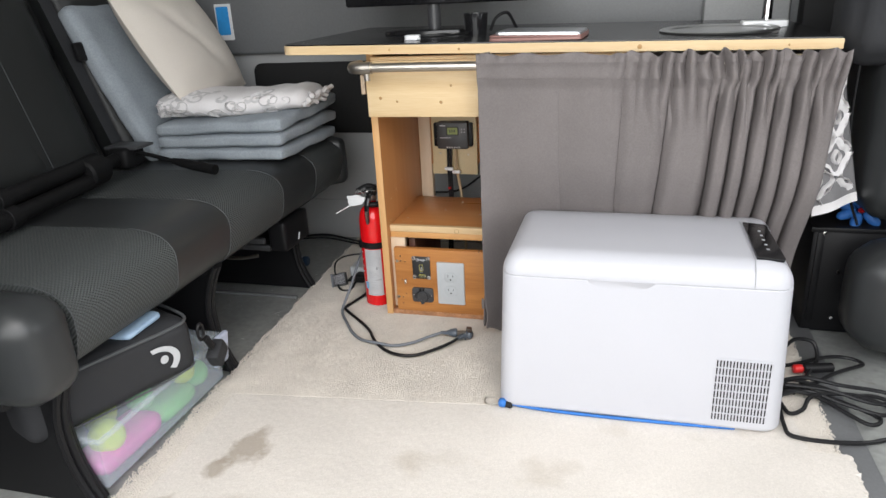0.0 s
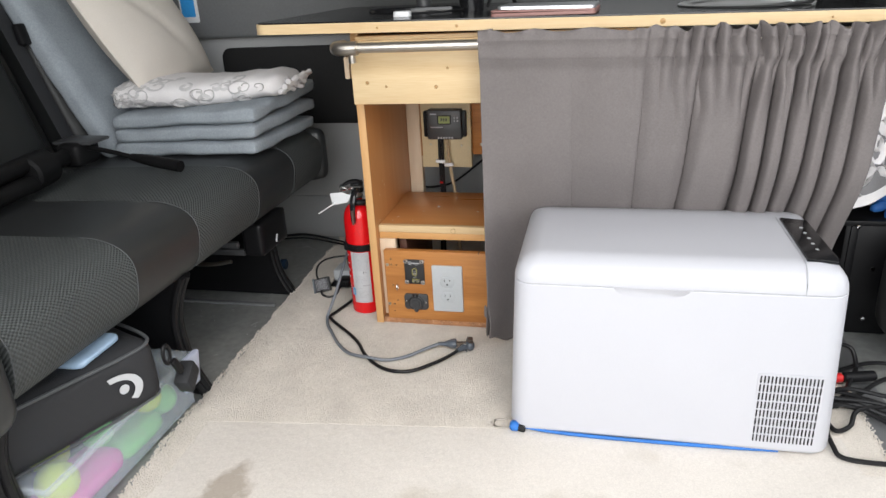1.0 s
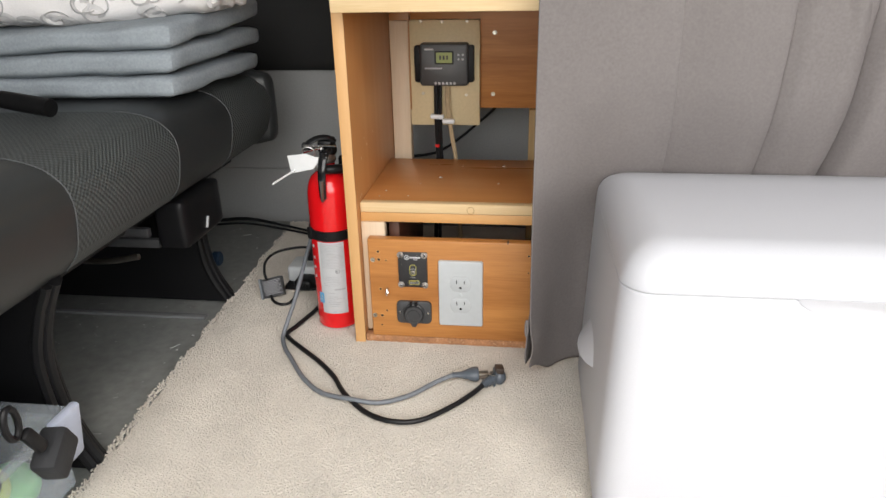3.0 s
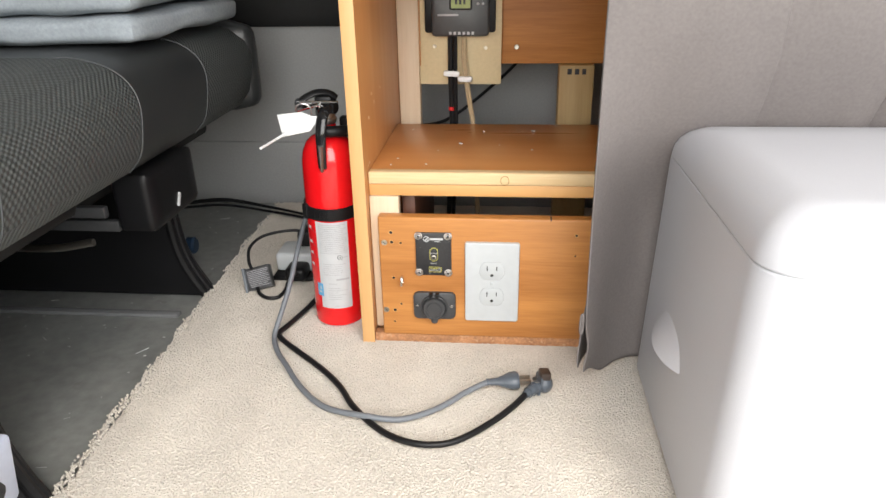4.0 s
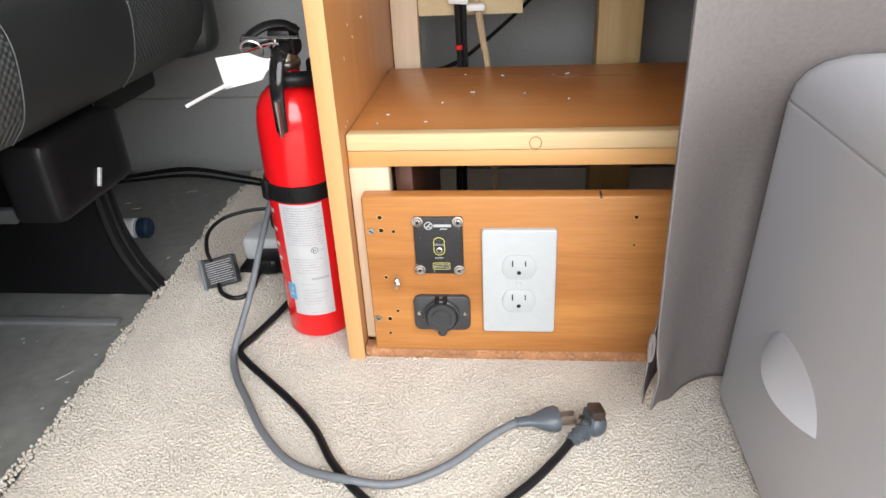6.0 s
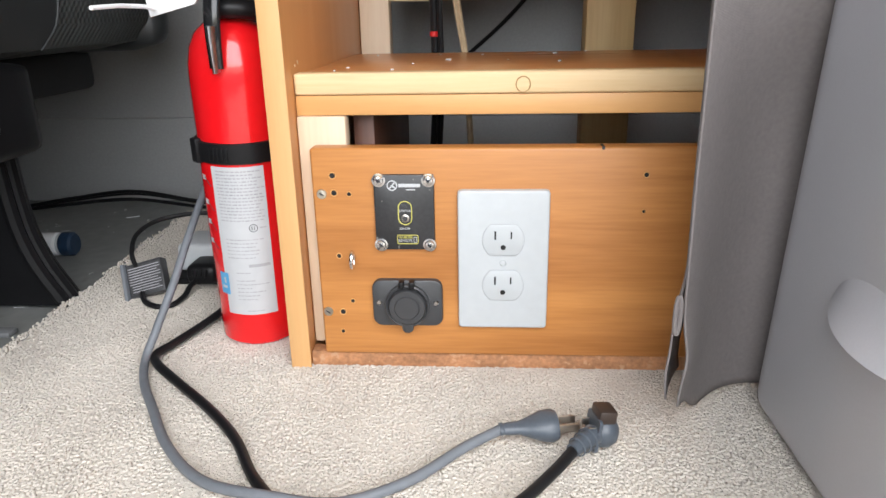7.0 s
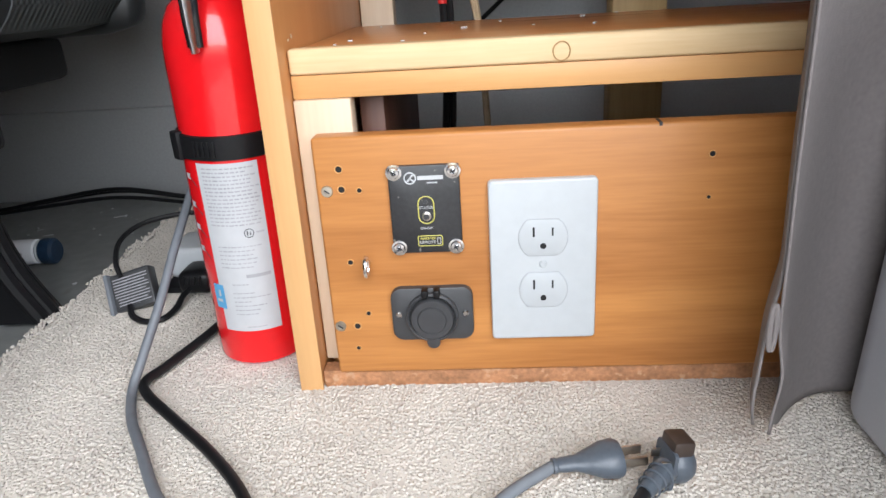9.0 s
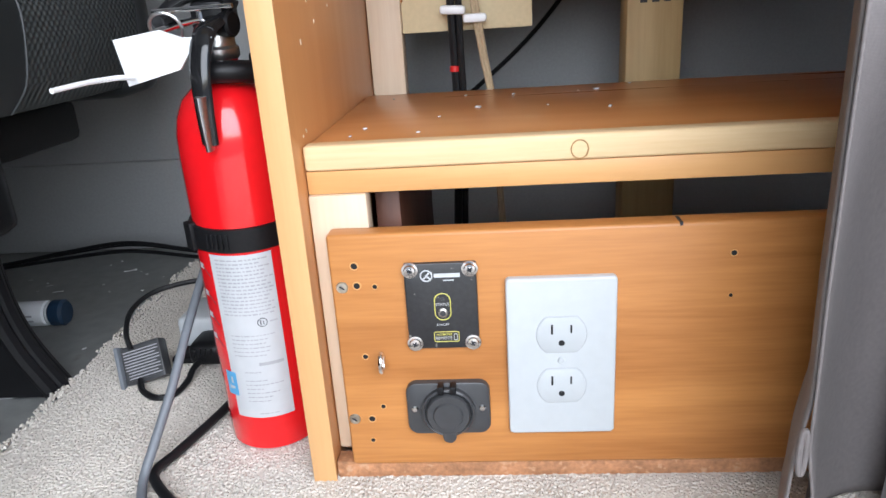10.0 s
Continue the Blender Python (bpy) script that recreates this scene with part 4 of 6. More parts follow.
part("lower_handle", leaning(tube([(0.006, -0.012, 0.329), (0.004, -0.03, 0.322), (0.0025, -0.04, 0.305), (0.002, -0.0435, 0.28), (0.0015, -0.0425, 0.255)], lambda t: 0.0088 - 0.003 * t, 12, 6, flat=0.5)), M["gloss"], ex)
part("lower_lever", leaning(tube([(0.006, -0.004, 0.331), (-0.014, -0.01, 0.329), (-0.034, -0.014, 0.324)], 0.0055, 10, 6, flat=0.5)), M["chrome"], ex)
part("valve_stem", leaning(rod((-0.004, -0.008, 0.318), (-0.004, -0.008, 0.336), 0.0045)), M["chrome"], ex)
part("clip_tip", leaning(tube([(0.0022, -0.0458, 0.287), (0.002, -0.0458, 0.27), (0.0015, -0.044, 0.252)], lambda t: 0.007 - 0.0022 * t, 10, 5, flat=0.5)), M["steel"], ex)
part("pin", leaning(rod((-0.03, -0.022, 0.337), (0.024, -0.026, 0.339), 0.0016)), M["chrome"], ex)
part("pin_ring", leaning(tube([(-0.022 + 0.0105 * math.cos(a), -0.024 - 0.004 * math.sin(a), 0.327 + 0.0095 * math.sin(a)) for a in [i * math.pi / 6 for i in range(13)]], 0.0011, 8, 3)), M["steel"], ex)
part("bolt", leaning(rod((-0.036, -0.004, 0.331), (-0.026, -0.008, 0.331), 0.006)), M["case"], ex)
tg = part("tag", leaning(slab([(-0.014, -0.0115), (0.012, -0.0085), (0.018, -0.002), (0.03, 0.001), (0.03, 0.0035), (0.017, 0.006), (0.008, 0.0115), (-0.014, 0.0115)], 0.0015,
     pose(-0.033, -0.03, 0.31, 90, -9, -4) @ Matrix.Diagonal((1.5, 1.3, 1, 1)), 0.0004)), M["white"], ex, "white plastic seal tag")
tail = part("tag_tail", leaning(tube([(-0.046, -0.031, 0.3), (-0.0455, -0.034, 0.298), (-0.045, -0.052, 0.301), (-0.048, -0.08, 0.303), (-0.054, -0.108, 0.303)], lambda t: 0.0011 + 0.0005 * (t > 0.7), 8, 6)), M["white"], tg)
tail_line = curve_points([(-0.0455, -0.034, 0.298), (-0.045, -0.052, 0.301), (-0.048, -0.08, 0.303)], 9)
bm = bmesh.new()
for a, b in zip(tail_line, tail_line[1:]):
    rod(a, a + (b - a) * 0.45, 0.0017, 8, bm)
part("tail_beads", leaning(bm), M["white"], tg)


def band(r, z0, z1, a0, a1, n=18):
    """A patch that follows the cylinder, between two heights and two angles (degrees, -90 faces the door)."""
    return surface(lambda u, v: ex_lean @ Vector((r * math.cos(radians(a0 + (a1 - a0) * u)), r * math.sin(radians(a0 + (a1 - a0) * u)), z0 + (z1 - z0) * v)), n, 1)


lab = part("label_sheet", band(ER + 0.0005, 0.036, 0.174, -118, -48), M["label"], ex, "white printed paper label")
part("red_panel", band(ER + 0.0006, 0.084, 0.174, -148, -118), M["red"], ex)
blue = part("blue_box", band(ER + 0.0009, 0.055, 0.076, -127, -111, 5), M["paleblue"], lab)
part("box_mark", band(ER + 0.0012, 0.061, 0.0635, -123, -115, 4), M["label"], blue)
part("box_mark", band(ER + 0.0012, 0.066, 0.0715, -119, -116, 3), M["label"], blue)
rng = random.Random(5)


def print_row(z, a0, a1, h=0.0011):
    """A line of small type: words of uneven length with gaps between them."""
    bm, a = bmesh.new(), a0
    while a < a1:
        w = rng.uniform(2.0, 6.5)
        surface(lambda u, v: ex_lean @ Vector(((ER + 0.0009) * math.cos(radians(a + w * u)), (ER + 0.0009) * math.sin(radians(a + w * u)), z + h * v)), 2, 1, bm)
        a += w + rng.uniform(0.9, 1.6)
    part("print_line", bm, M["print"], lab)


for i in range(16):
    print_row(0.1695 - 0.0029 * i, -111, -111 + rng.uniform(48, 58))
part("listing_mark", tube([ex_lean @ Vector(((ER + 0.0008) * math.cos(radians(-69 + 5.2 * math.cos(a))), (ER + 0.0008) * math.sin(radians(-69 + 5.2 * math.cos(a))), 0.1195 + 0.0034 * math.sin(a))) for a in [i * math.pi / 6 for i in range(13)]], 0.0003, 6, 2), M["dark"], lab)
part("listing_stroke", band(ER + 0.0009, 0.1177, 0.1213, -71.4, -70.2, 2), M["dark"], lab)
part("listing_stroke", band(ER + 0.0009, 0.1177, 0.1206, -68.2, -67.2, 2), M["dark"], lab)
part("listing_bar", band(ER + 0.0009, 0.1188, 0.1202, -61, -52, 3), M["print"], lab)
for i in range(6):
    print_row(0.1085 - 0.0034 * i, -107, -107 + rng.uniform(36, 50), 0.0009)
part("serial_bar", band(ER + 0.0009, 0.083, 0.0858, -80, -52, 6), M["print"], lab)
print_row(0.077, -98, -80, 0.0009)
for i in range(6):
    print_row(0.0695 - 0.0037 * i, -99, -99 + rng.uniform(16, 40), 0.0008)
print_row(0.0395, -88, -66, 0.0008)
for i, z in enumerate((0.16, 0.138, 0.12, 0.102)):
    part("pictogram", band(ER + 0.0009, z, z + 0.0045, -141, -132, 3), M["label"], lab)
    part("pictogram_line", surface(lambda u, v, z=z: ex_lean @ Vector(((ER + 0.001) * math.cos(radians(-133 + 12 * u)), (ER + 0.001) * math.sin(radians(-133 + 12 * u)), z + 0.002 - 0.007 * u + 0.0012 * v)), 4, 1), M["dark"], lab)
strap = part("strap", leaning(lathe([(ER + 0.0003, 0.176), (ER + 0.0022, 0.1765), (ER + 0.0022, 0.1935), (ER + 0.0003, 0.194)], (0, 0, 0), seg=48)), M["black"], ex, "black clamp strap")
part("buckle", leaning(tilted((-0.0315, -0.0245, 0.185), (0.010, 0.007, 0.021), (0, 0, -40), 0.0015)), M["black"], strap)
for i in range(5):
    a = radians(-112 + i * 5.5)
    part("rib", leaning(tilted(((ER + 0.003) * math.cos(a), (ER + 0.003) * math.sin(a), 0.185), (0.0014, 0.002, 0.011), (0, 0, math.degrees(a) + 90), 0.0005)), M["black"], strap)
part("bracket", leaning(box((0.012, 0.022, 0.12), (0.0385, 0.036, 0.305), 0.003)), M["black"], ex)
part("bracket_hook", leaning(tube([(0.038, 0.014, 0.289), (0.026, -0.01, 0.296), (0.01, -0.02, 0.298), (-0.004, -0.022, 0.298)], 0.0085, 10, 5, flat=0.9)), M["black"], ex)

# ---- cords on the carpet ----
gc = thing("extension_cord", (0.0, -0.1, 0), "grey power cord with a two-pin plug lying on carpet", "power cord")
part("cord", tube([(-0.078, 0.17, 0.215), (-0.096, 0.145, 0.172), (-0.105, 0.115, 0.135), (-0.109, 0.068, 0.097), (-0.114, 0.034, 0.062), (-0.123, 0.01, 0.03), (-0.127, -0.01, 0.0095), (-0.112, -0.043, 0.0065), (-0.091, -0.074, 0.0065), (-0.056, -0.124, 0.0065), (-0.016, -0.161, 0.0065),
     (0.034, -0.18, 0.0115), (0.078, -0.18, 0.008), (0.119, -0.158, 0.008), (0.154, -0.125, 0.011), (0.178, -0.108, 0.014)], 0.0037, 10), M["greycable"], gc)
plug_m = pose(0.178, -0.108, 0.0145, 0, 0, 10)
bm = lathe([(0, 0), (0.0052, 0), (0.0054, 0.002), (0.0046, 0.003), (0.0052, 0.006), (0.0056, 0.014), (0.0085, 0.021), (0.0125, 0.03), (0.0135, 0.037), (0.012, 0.0405), (0.0, 0.041)], (0, 0, 0), (1, 0, 0), 20)
for v in bm.verts:
    v.co.z *= 0.8
    v.co = plug_m @ v.co
part("plug_body", bm, M["plugrubber"], gc, "moulded blue-grey plug")
for dy in (-0.0055, 0.0055):
    part("blade", box((0.04, dy - 0.0008, -0.003), (0.056, dy + 0.0008, 0.003), 0.0004, m=plug_m), M["nickel"], gc)
bc = thing("extension_cord", (0.05, -0.15, 0), "black power cord with an angled plug lying on carpet", "power cord")
part("cord", tube([(-0.11, 0.17, 0.015), (-0.095, 0.12, 0.013), (-0.1, 0.09, 0.0085), (-0.117, 0.03, 0.0075), (-0.1245, 0.006, 0.0075), (-0.115, -0.012, 0.0075), (-0.08, -0.045, 0.0075), (-0.04, -0.082, 0.0075), (-0.008, -0.118, 0.0075), (0.02, -0.16, 0.0065), (0.062, -0.203, 0.0075),
     (0.104, -0.222, 0.0085), (0.144, -0.216, 0.0085), (0.185, -0.182, 0.01), (0.212, -0.15, 0.0115), (0.2285, -0.128, 0.0147)], 0.0039, 10), M["rubber"], bc)
pm = pose(0.2465, -0.108, 0.0155, 0, 8, 14)
bm = lathe([(0, -0.002), (0.0095, -0.002), (0.0112, 0.001), (0.0112, 0.006), (0.009, 0.0105), (0.0045, 0.0135), (0, 0.014)], (0, 0, 0), (1, 0, 0), 18)
for v in bm.verts:
    v.co = pm @ Vector((v.co.x, v.co.y, v.co.z * 1.05))
part("plug_body", bm, M["plugrubber"], bc, "dark rubber angled plug")
part("plug_face", slab(outline(0.021, 0.025, 0.003), 0.0026, pm @ Matrix(((0, 0, 1, -0.0052), (1, 0, 0, 0), (0, 1, 0, 0), (0, 0, 0, 1))), 0.0006), M["plugrubber"], bc)
part("plug_cap", box((-0.0048, -0.0075, 0.0085), (0.0085, 0.0085, 0.0185), 0.002, m=pm), M["brownplug"], bc, "dark brown upper block")
for y, z in ((-0.0062, 0.0035), (0.0058, 0.004), (0.0, -0.006)):
    part("contact", box((-0.0105, y - 0.0007, z - 0.0026), (-0.005, y + 0.0007, z + 0.0026), 0.0003, m=pm), M["nickel"], bc)
part("strain_relief", tube([(0.226, -0.131, 0.0145), (0.234, -0.122, 0.0152), (0.2425, -0.113, 0.0155)], lambda t: 0.0048 + 0.0026 * t, 12, 5), M["plugrubber"], bc)
for t in (0.2, 0.45, 0.7):
    part("relief_ring", lathe([(0.0056 + 0.0024 * t, 0), (0.0066 + 0.0024 * t, 0.0006), (0.0056 + 0.0024 * t, 0.0012)], (0.226 + 0.0165 * t, -0.131 + 0.018 * t, 0.0146 + 0.001 * t), (0.67, 0.74, 0.03), 14), M["plugrubber"], bc)

st = thing("power_strip", (-0.14, 0.23, 0), "white and black power strip lying behind the extinguisher", "power strip")
part("black_base", box((-0.192, 0.182, 0.001), (-0.09, 0.255, 0.0085), 0.003), M["black"], st)
part("white_body", box((-0.19, 0.203, 0.009), (-0.088, 0.262, 0.042), 0.006, 3), M["outlet"], st)
plug = part("inserted_plug", cushion((-0.166, 0.166, 0.006), (-0.13, 0.206, 0.03), 0.008, n=6), M["black"], st)
for i in range(4):
    part("grip_rib", tilted((-0.158 + 0.0055 * i, 0.1655, 0.022), (0.0022, 0.003, 0.009), (0, 14, 0), 0.0008), M["rubber"], plug)
part("inserted_plug", cushion((-0.16, 0.235, 0.038), (-0.12, 0.275, 0.07), 0.008, n=6), M["black"], st)
part("plug_lead", tube([(-0.152, 0.172, 0.014), (-0.1575, 0.158, 0.01), (-0.157, 0.14, 0.006), (-0.161, 0.119, 0.005), (-0.176, 0.114, 0.005), (-0.193, 0.124, 0.006), (-0.203, 0.14, 0.009)], 0.003, 8), M["rubber"], st)
ad = thing("charger_adapter", (-0.196, 0.15, 0), "small black adapter with a printed grey label on carpet", "adapter")
am = pose(-0.203, 0.15, 0.0225, 62, 0, -4) @ Matrix.Rotation(radians(17), 4, "Z") @ Matrix.Scale(1.12, 4)
part("case", box((-0.0185, -0.017, -0.013), (0.0185, 0.017, 0.0), 0.002, m=am), M["case"], ad)
part("rating_label", box((-0.0165, -0.0135, 0.0), (0.0175, 0.0145, 0.0004), m=am), M["case"], ad)
for i in range(10):
    part("print_line", box((-0.0158 + 0.002 * (i < 3), -0.0122 + i * 0.0026, 0.0004), (0.0165 - 0.003 * (i % 3 == 1), -0.0113 + i * 0.0026, 0.0006), m=am), M["print"], ad)
part("grey_rim", box((-0.0225, -0.0195, -0.014), (-0.0188, 0.0185, 0.003), 0.001, m=am), M["greycable"], ad)
part("lead", tube([(-0.2135, 0.154, 0.034), (-0.2215, 0.165, 0.046), (-0.227, 0.19, 0.058), (-0.2165, 0.215, 0.066), (-0.193, 0.232, 0.069), (-0.165, 0.245, 0.068), (-0.145, 0.25, 0.062)], 0.0026, 8), M["rubber"], ad)
for i, (dy, dz) in enumerate(((0.0, 0.0), (0.01, 0.007), (0.004, 0.012))):
    single("wall_cable", tube([(-0.75, 0.46 + dy, -0.008), (-0.6, 0.5 + dy, -0.004 + 0.3 * dz), (-0.5, 0.505 + dy, 0.006 + 0.7 * dz), (-0.4, 0.505 + dy, 0.014 + dz), (-0.3, 0.49 + dy, 0.008 + 0.7 * dz), (-0.2, 0.44 + dy, 0.012 + 0.5 * dz), (-0.12, 0.36, 0.02 + dz)], 0.0029, 8), M["rubber"],
           "black cable lying along the foot of the wall", "cable", "cables at the wall")
bt = thing("small_bottle", (-0.42, 0.33, 0), "small white bottle with a dark blue cap on its side", "bottle")
part("body", rod((-0.54, 0.307, 0.0045), (-0.4035, 0.313, 0.0045), 0.0155, 24, round_end=0.002), M["white"], bt)
part("neck_ring", rod((-0.4034, 0.313, 0.0045), (-0.4005, 0.3132, 0.0045), 0.015, 24), M["outlet"], bt)
part("cap", rod((-0.4004, 0.3132, 0.0045), (-0.382, 0.314, 0.0045), 0.016, 24, round_end=0.003), M["navy"], bt)
for x0, x1, z in ((-0.438, -0.415, 0.008), (-0.43, -0.414, 0.0015)):
    part("print_bar", box((x0, 0.2955, z - 0.001), (x1, 0.2962, z + 0.001)), M["print"], bt)
rng = random.Random(3)
bm = bmesh.new()
for i in range(110):
    x, y, s = rng.uniform(-0.62, -0.295), rng.uniform(-0.4, 0.55), rng.uniform(0.0006, 0.0026)
    long = rng.choice((1.6, 1.6, 2.0, 9.0))
    tilted((x, y, FLOOR + s * 0.2), (s * long, s if long < 3 else 0.0007, 0.0006), (0, 0, rng.uniform(-60, 60)), bm=bm)
tagged(link_mesh("crumbs", bm, M["label"]), "scattered pale crumbs and lint on the vinyl floor", "crumbs", kind="stuff")
bm = bmesh.new()
for i in range(13):
    x, y, s = rng.uniform(0.03, 0.3), rng.choice((rng.uniform(0.04, 0.28), rng.uniform(0.24, 0.285))), rng.uniform(0.0008, 0.0024)
    tilted((x, y, 0.2458 + s * 0.3), (s * 2, s, s * 0.6), (0, 0, rng.uniform(0, 180)), bm=bm)
tagged(link_mesh("chips", bm, M["label"]), "pale paint chips lying on the shelf", "chips", kind="stuff")
for i in range(6):
    y, z, s = rng.uniform(0.03, 0.28), rng.uniform(0.25, 0.34), rng.uniform(0.0006, 0.0014)
    part("scuff", tilted((0.0163, y, z), (0.0006, s, s * 2.6), (rng.uniform(-40, 40), 0, 0)), M["pinez"], cab)


# ---- curtain ----
CREASES = (0.0, 0.25, 0.42, 0.555, 0.69, 0.745, 0.79, 0.84, 0.885, 0.935, 1.0)
FULLNESS = (0.002, 0.006, 0.014, 0.046, 0.062, 0.07, 0.056, 0.07, 0.064, 0.062)


def smooth_step(a, b, x):
    t = max(0.0, min(1.0, (x - a) / (b - a)))
    return t * t * (3 - 2 * t)


def curtain_sheet(u, v):
    """u from the open edge to the far end, v from the top hem down."""
    x = 0.2915 + 0.705 * u
    z = 0.686 - (0.646 + 0.034 * smooth_step(0.0, 0.055, u)) * v
    gather = smooth_step(0.1, 0.7, u)
    w = min(0.9999, max(0, u + (0.03 * v + 0.012 * math.sin(4 * v + 9 * u) + 0.03 * noise.noise(Vector((u * 7, v * 2.2, 9)))) * smooth_step(0.1, 0.4, u) * (1 - u)))
    k = max(i for i in range(10) if CREASES[i] <= w)
    s = (w - CREASES[k]) / (CREASES[k + 1] - CREASES[k])
    x -= 0.05 * min(0.08, CREASES[k + 1] - CREASES[k]) * math.sin(2 * math.pi * s) * gather * smooth_step(0.1, 0.3, v)
    y = -0.116 - FULLNESS[k] * (math.sin(math.pi * s) ** 0.6 - 0.5) * (0.55 + 0.6 * v) * (1 - 0.75 * smooth_step(0.58, 0.64, z))
    y += 0.002 * math.sin(4 * math.pi * s + 3 * v) * gather + 0.0016 * math.sin(31 * u) + 0.009 * gather * noise.noise(Vector((u * 16 + 2 * v, v * 2.6, 4)))
    head = smooth_step(0.61, 0.64, z)
    pinch = math.exp(-((z - 0.668) / 0.006) ** 2)
    pucker = smooth_step(0.3, 0.62, u)
    drift = 2.4 * noise.noise(Vector((u * 9, z * 14, 5)))
    fine = 1.7 * (0.64 - abs(math.sin(84 * u + 9 * u * u + 0.7 * drift + 22 * (z - 0.65) * math.sin(11 * u))))
    broad = math.sin(83 * u + 1.6 * drift + 1.0)
    y += head * (-0.01 + pucker * ((0.011 + 0.006 * noise.noise(Vector((u * 20, 3, 1)))) * fine + 0.006 * broad) + (1 - pucker) * 0.0016 * math.sin(60 * u)) - 0.0045 * pinch * head
    y += (1 - head) * smooth_step(0.5, 0.62, z) * pucker * 0.013 * (0.64 - abs(math.sin(84 * u + 9 * u * u + 0.7 * drift)))
    crown = smooth_step(0.668, 0.684, z)
    y += crown * (0.004 + 0.004 * pucker) * math.sin(118 * u + 3 * math.sin(13 * u))
    z += crown * (0.003 * math.sin(47 * u + math.sin(9 * u)) - 0.002 + pucker * 0.0045 * math.sin(141 * u + 2 * math.sin(17 * u)))
    back = math.sin(math.pi / 2 * min(1, u / 0.125)) * smooth_step(0.46, 0.2, z)
    y += 0.096 * back
    x += smooth_step(0.06, 0.0, u) * (0.004 * v ** 4 + 0.004 * math.exp(-((z - 0.075) / 0.02) ** 2)) - 0.036 * v * gather * u
    z += 0.006 * math.sin(23 * u) * v ** 8 * gather
    y += 0.0013 * noise.noise(Vector((x * 26, z * 15, 2)))
    z -= 0.012 * max(0.0, x - 0.4) * (1 - v)
    return Vector((x, y, z))


cu = thing("curtain", (0.64, -0.09, 0), "dark grey gathered cloth curtain hanging from the bar", "curtain")
cl = part("cloth", surface(curtain_sheet, 620, 110), M["curtain"], cu)
so_mod = cl.modifiers.new("thickness", "SOLIDIFY")
so_mod.thickness, so_mod.offset = 0.0014, 0


def hem_strip(u, v):
    """The edge turned back on itself, gaping open below the loop."""
    p = curtain_sheet(0.0, v)
    gape = smooth_step(0.135, 0.085, p.z)
    wave = 0.0025 * math.sin(70 * p.z) * gape
    return p + Vector(((-0.0075 + wave) * gape + 0.001 + 0.012 * u + 0.008 * u * u, 0.003 + 0.003 * gape + 0.046 * u, 0.002))


hem = surface(hem_strip, 8, 60)
hm = part("turned_hem", hem, M["curtain"], cu)
md = hm.modifiers.new("thickness", "SOLIDIFY")
md.thickness = 0.0014
part("hem_ring", tube([(0.2893 + 0.0016 * math.cos(a), -0.118, 0.108 + 0.013 * math.sin(a)) for a in [i * math.pi / 5 for i in range(11)]], 0.0016, 8, 3), M["curtain"], cu)
part("header_seam", tube([curtain_sheet(i / 130, 0.075) + Vector((0, -0.0012, 0)) for i in range(131)], 0.0007, 5, 1, smooth=False), M["curtain"], cu)

# ---- portable fridge ----
fr = thing("portable_fridge", (0.64, -0.24, 0), "white portable compressor fridge standing on carpet", "fridge")


def shell(x0, x1, y0, y1, z0, z1, r, taper, back=0.0, bm=None):
    """A moulded block, rounder at its upright corners, slightly narrower at its base."""
    c = Vector(((x0 + x1) / 2, (y0 + y1) / 2, 0))
    rows = []
    for k in range(6):
        a = math.pi / 2 * k / 5
        rows.append((-r[0] * (1 - math.sin(a)), z0 + r[0] * (1 - math.cos(a))))
    for k in range(8):
        a = math.pi / 2 * k / 7
        rows.append((-r[1] * (1 - math.cos(a)), z1 - r[2] * (1 - math.sin(a))))
    bm = bm or bmesh.new()
    rings = []
    for ins, z in rows:
        t = (z - 0.0) / 0.345
        w, d = (x1 - x0) + 2 * ins - taper * t * 2, (y1 - y0) + 2 * ins - taper * t
        rings.append([bm.verts.new(c + Vector((p[0], p[1] + (back * ins * p[1] / d * 2 if p[1] > 0 else 0), z))) for p in outline(w, d, 0.034 + ins * 0.5, 8)])
    k = len(rings[0])
    for a, b in zip(rings, rings[1:]):
        for i in range(k):
            bm.faces.new((a[i], a[(i + 1) % k], b[(i + 1) % k], b[i]))
    bm.faces.new(rings[0][::-1])
    bm.faces.new(rings[-1])
    return bm


part("body", shell(0.371, 0.912, -0.379, -0.03, 0.004, 0.2975, (0.012, 0.002, 0.002), 0.011), M["fridge"], fr)
lid = part("lid", shell(0.371, 0.912, -0.379, -0.032, 0.2983, 0.344, (0.002, 0.042, 0.043), 0.011, 1.6), M["fridge"], fr, "rounded white lid")
part("seam", shell(0.3722, 0.9108, -0.3778, -0.034, 0.29, 0.304, (0.001, 0.001, 0.001), 0.011), M["groove"], fr)
part("lid_joint", box((0.8335, -0.3748, 0.299), (0.8347, -0.3715, 0.318), 0.0004), M["groove"], lid)
part("lid_joint", tube([(0.834, -0.3735, 0.318), (0.834, -0.367, 0.33), (0.834, -0.355, 0.3385), (0.834, -0.333, 0.3443), (0.834, -0.2, 0.3443), (0.834, -0.14, 0.3443)], 0.0007, 6, 6), M["groove"], lid)
cp = part("control_panel", slab([(0.837, -0.342), (0.882, -0.342), (0.886, -0.332), (0.882, -0.15), (0.838, -0.15)], 0.005, Matrix.Translation((0, 0, 0.341)) @ pose(0.86, 0, 0, 0, 5, 0) @ pose(-0.86, 0, 0), 0.001), M["gloss"], fr, "black gloss control panel")
for i in range(5):
    part("key_mark", box((0.86, -0.3 + i * 0.025, 0.3461), (0.865, -0.295 + i * 0.025, 0.3466)), M["label"], cp)
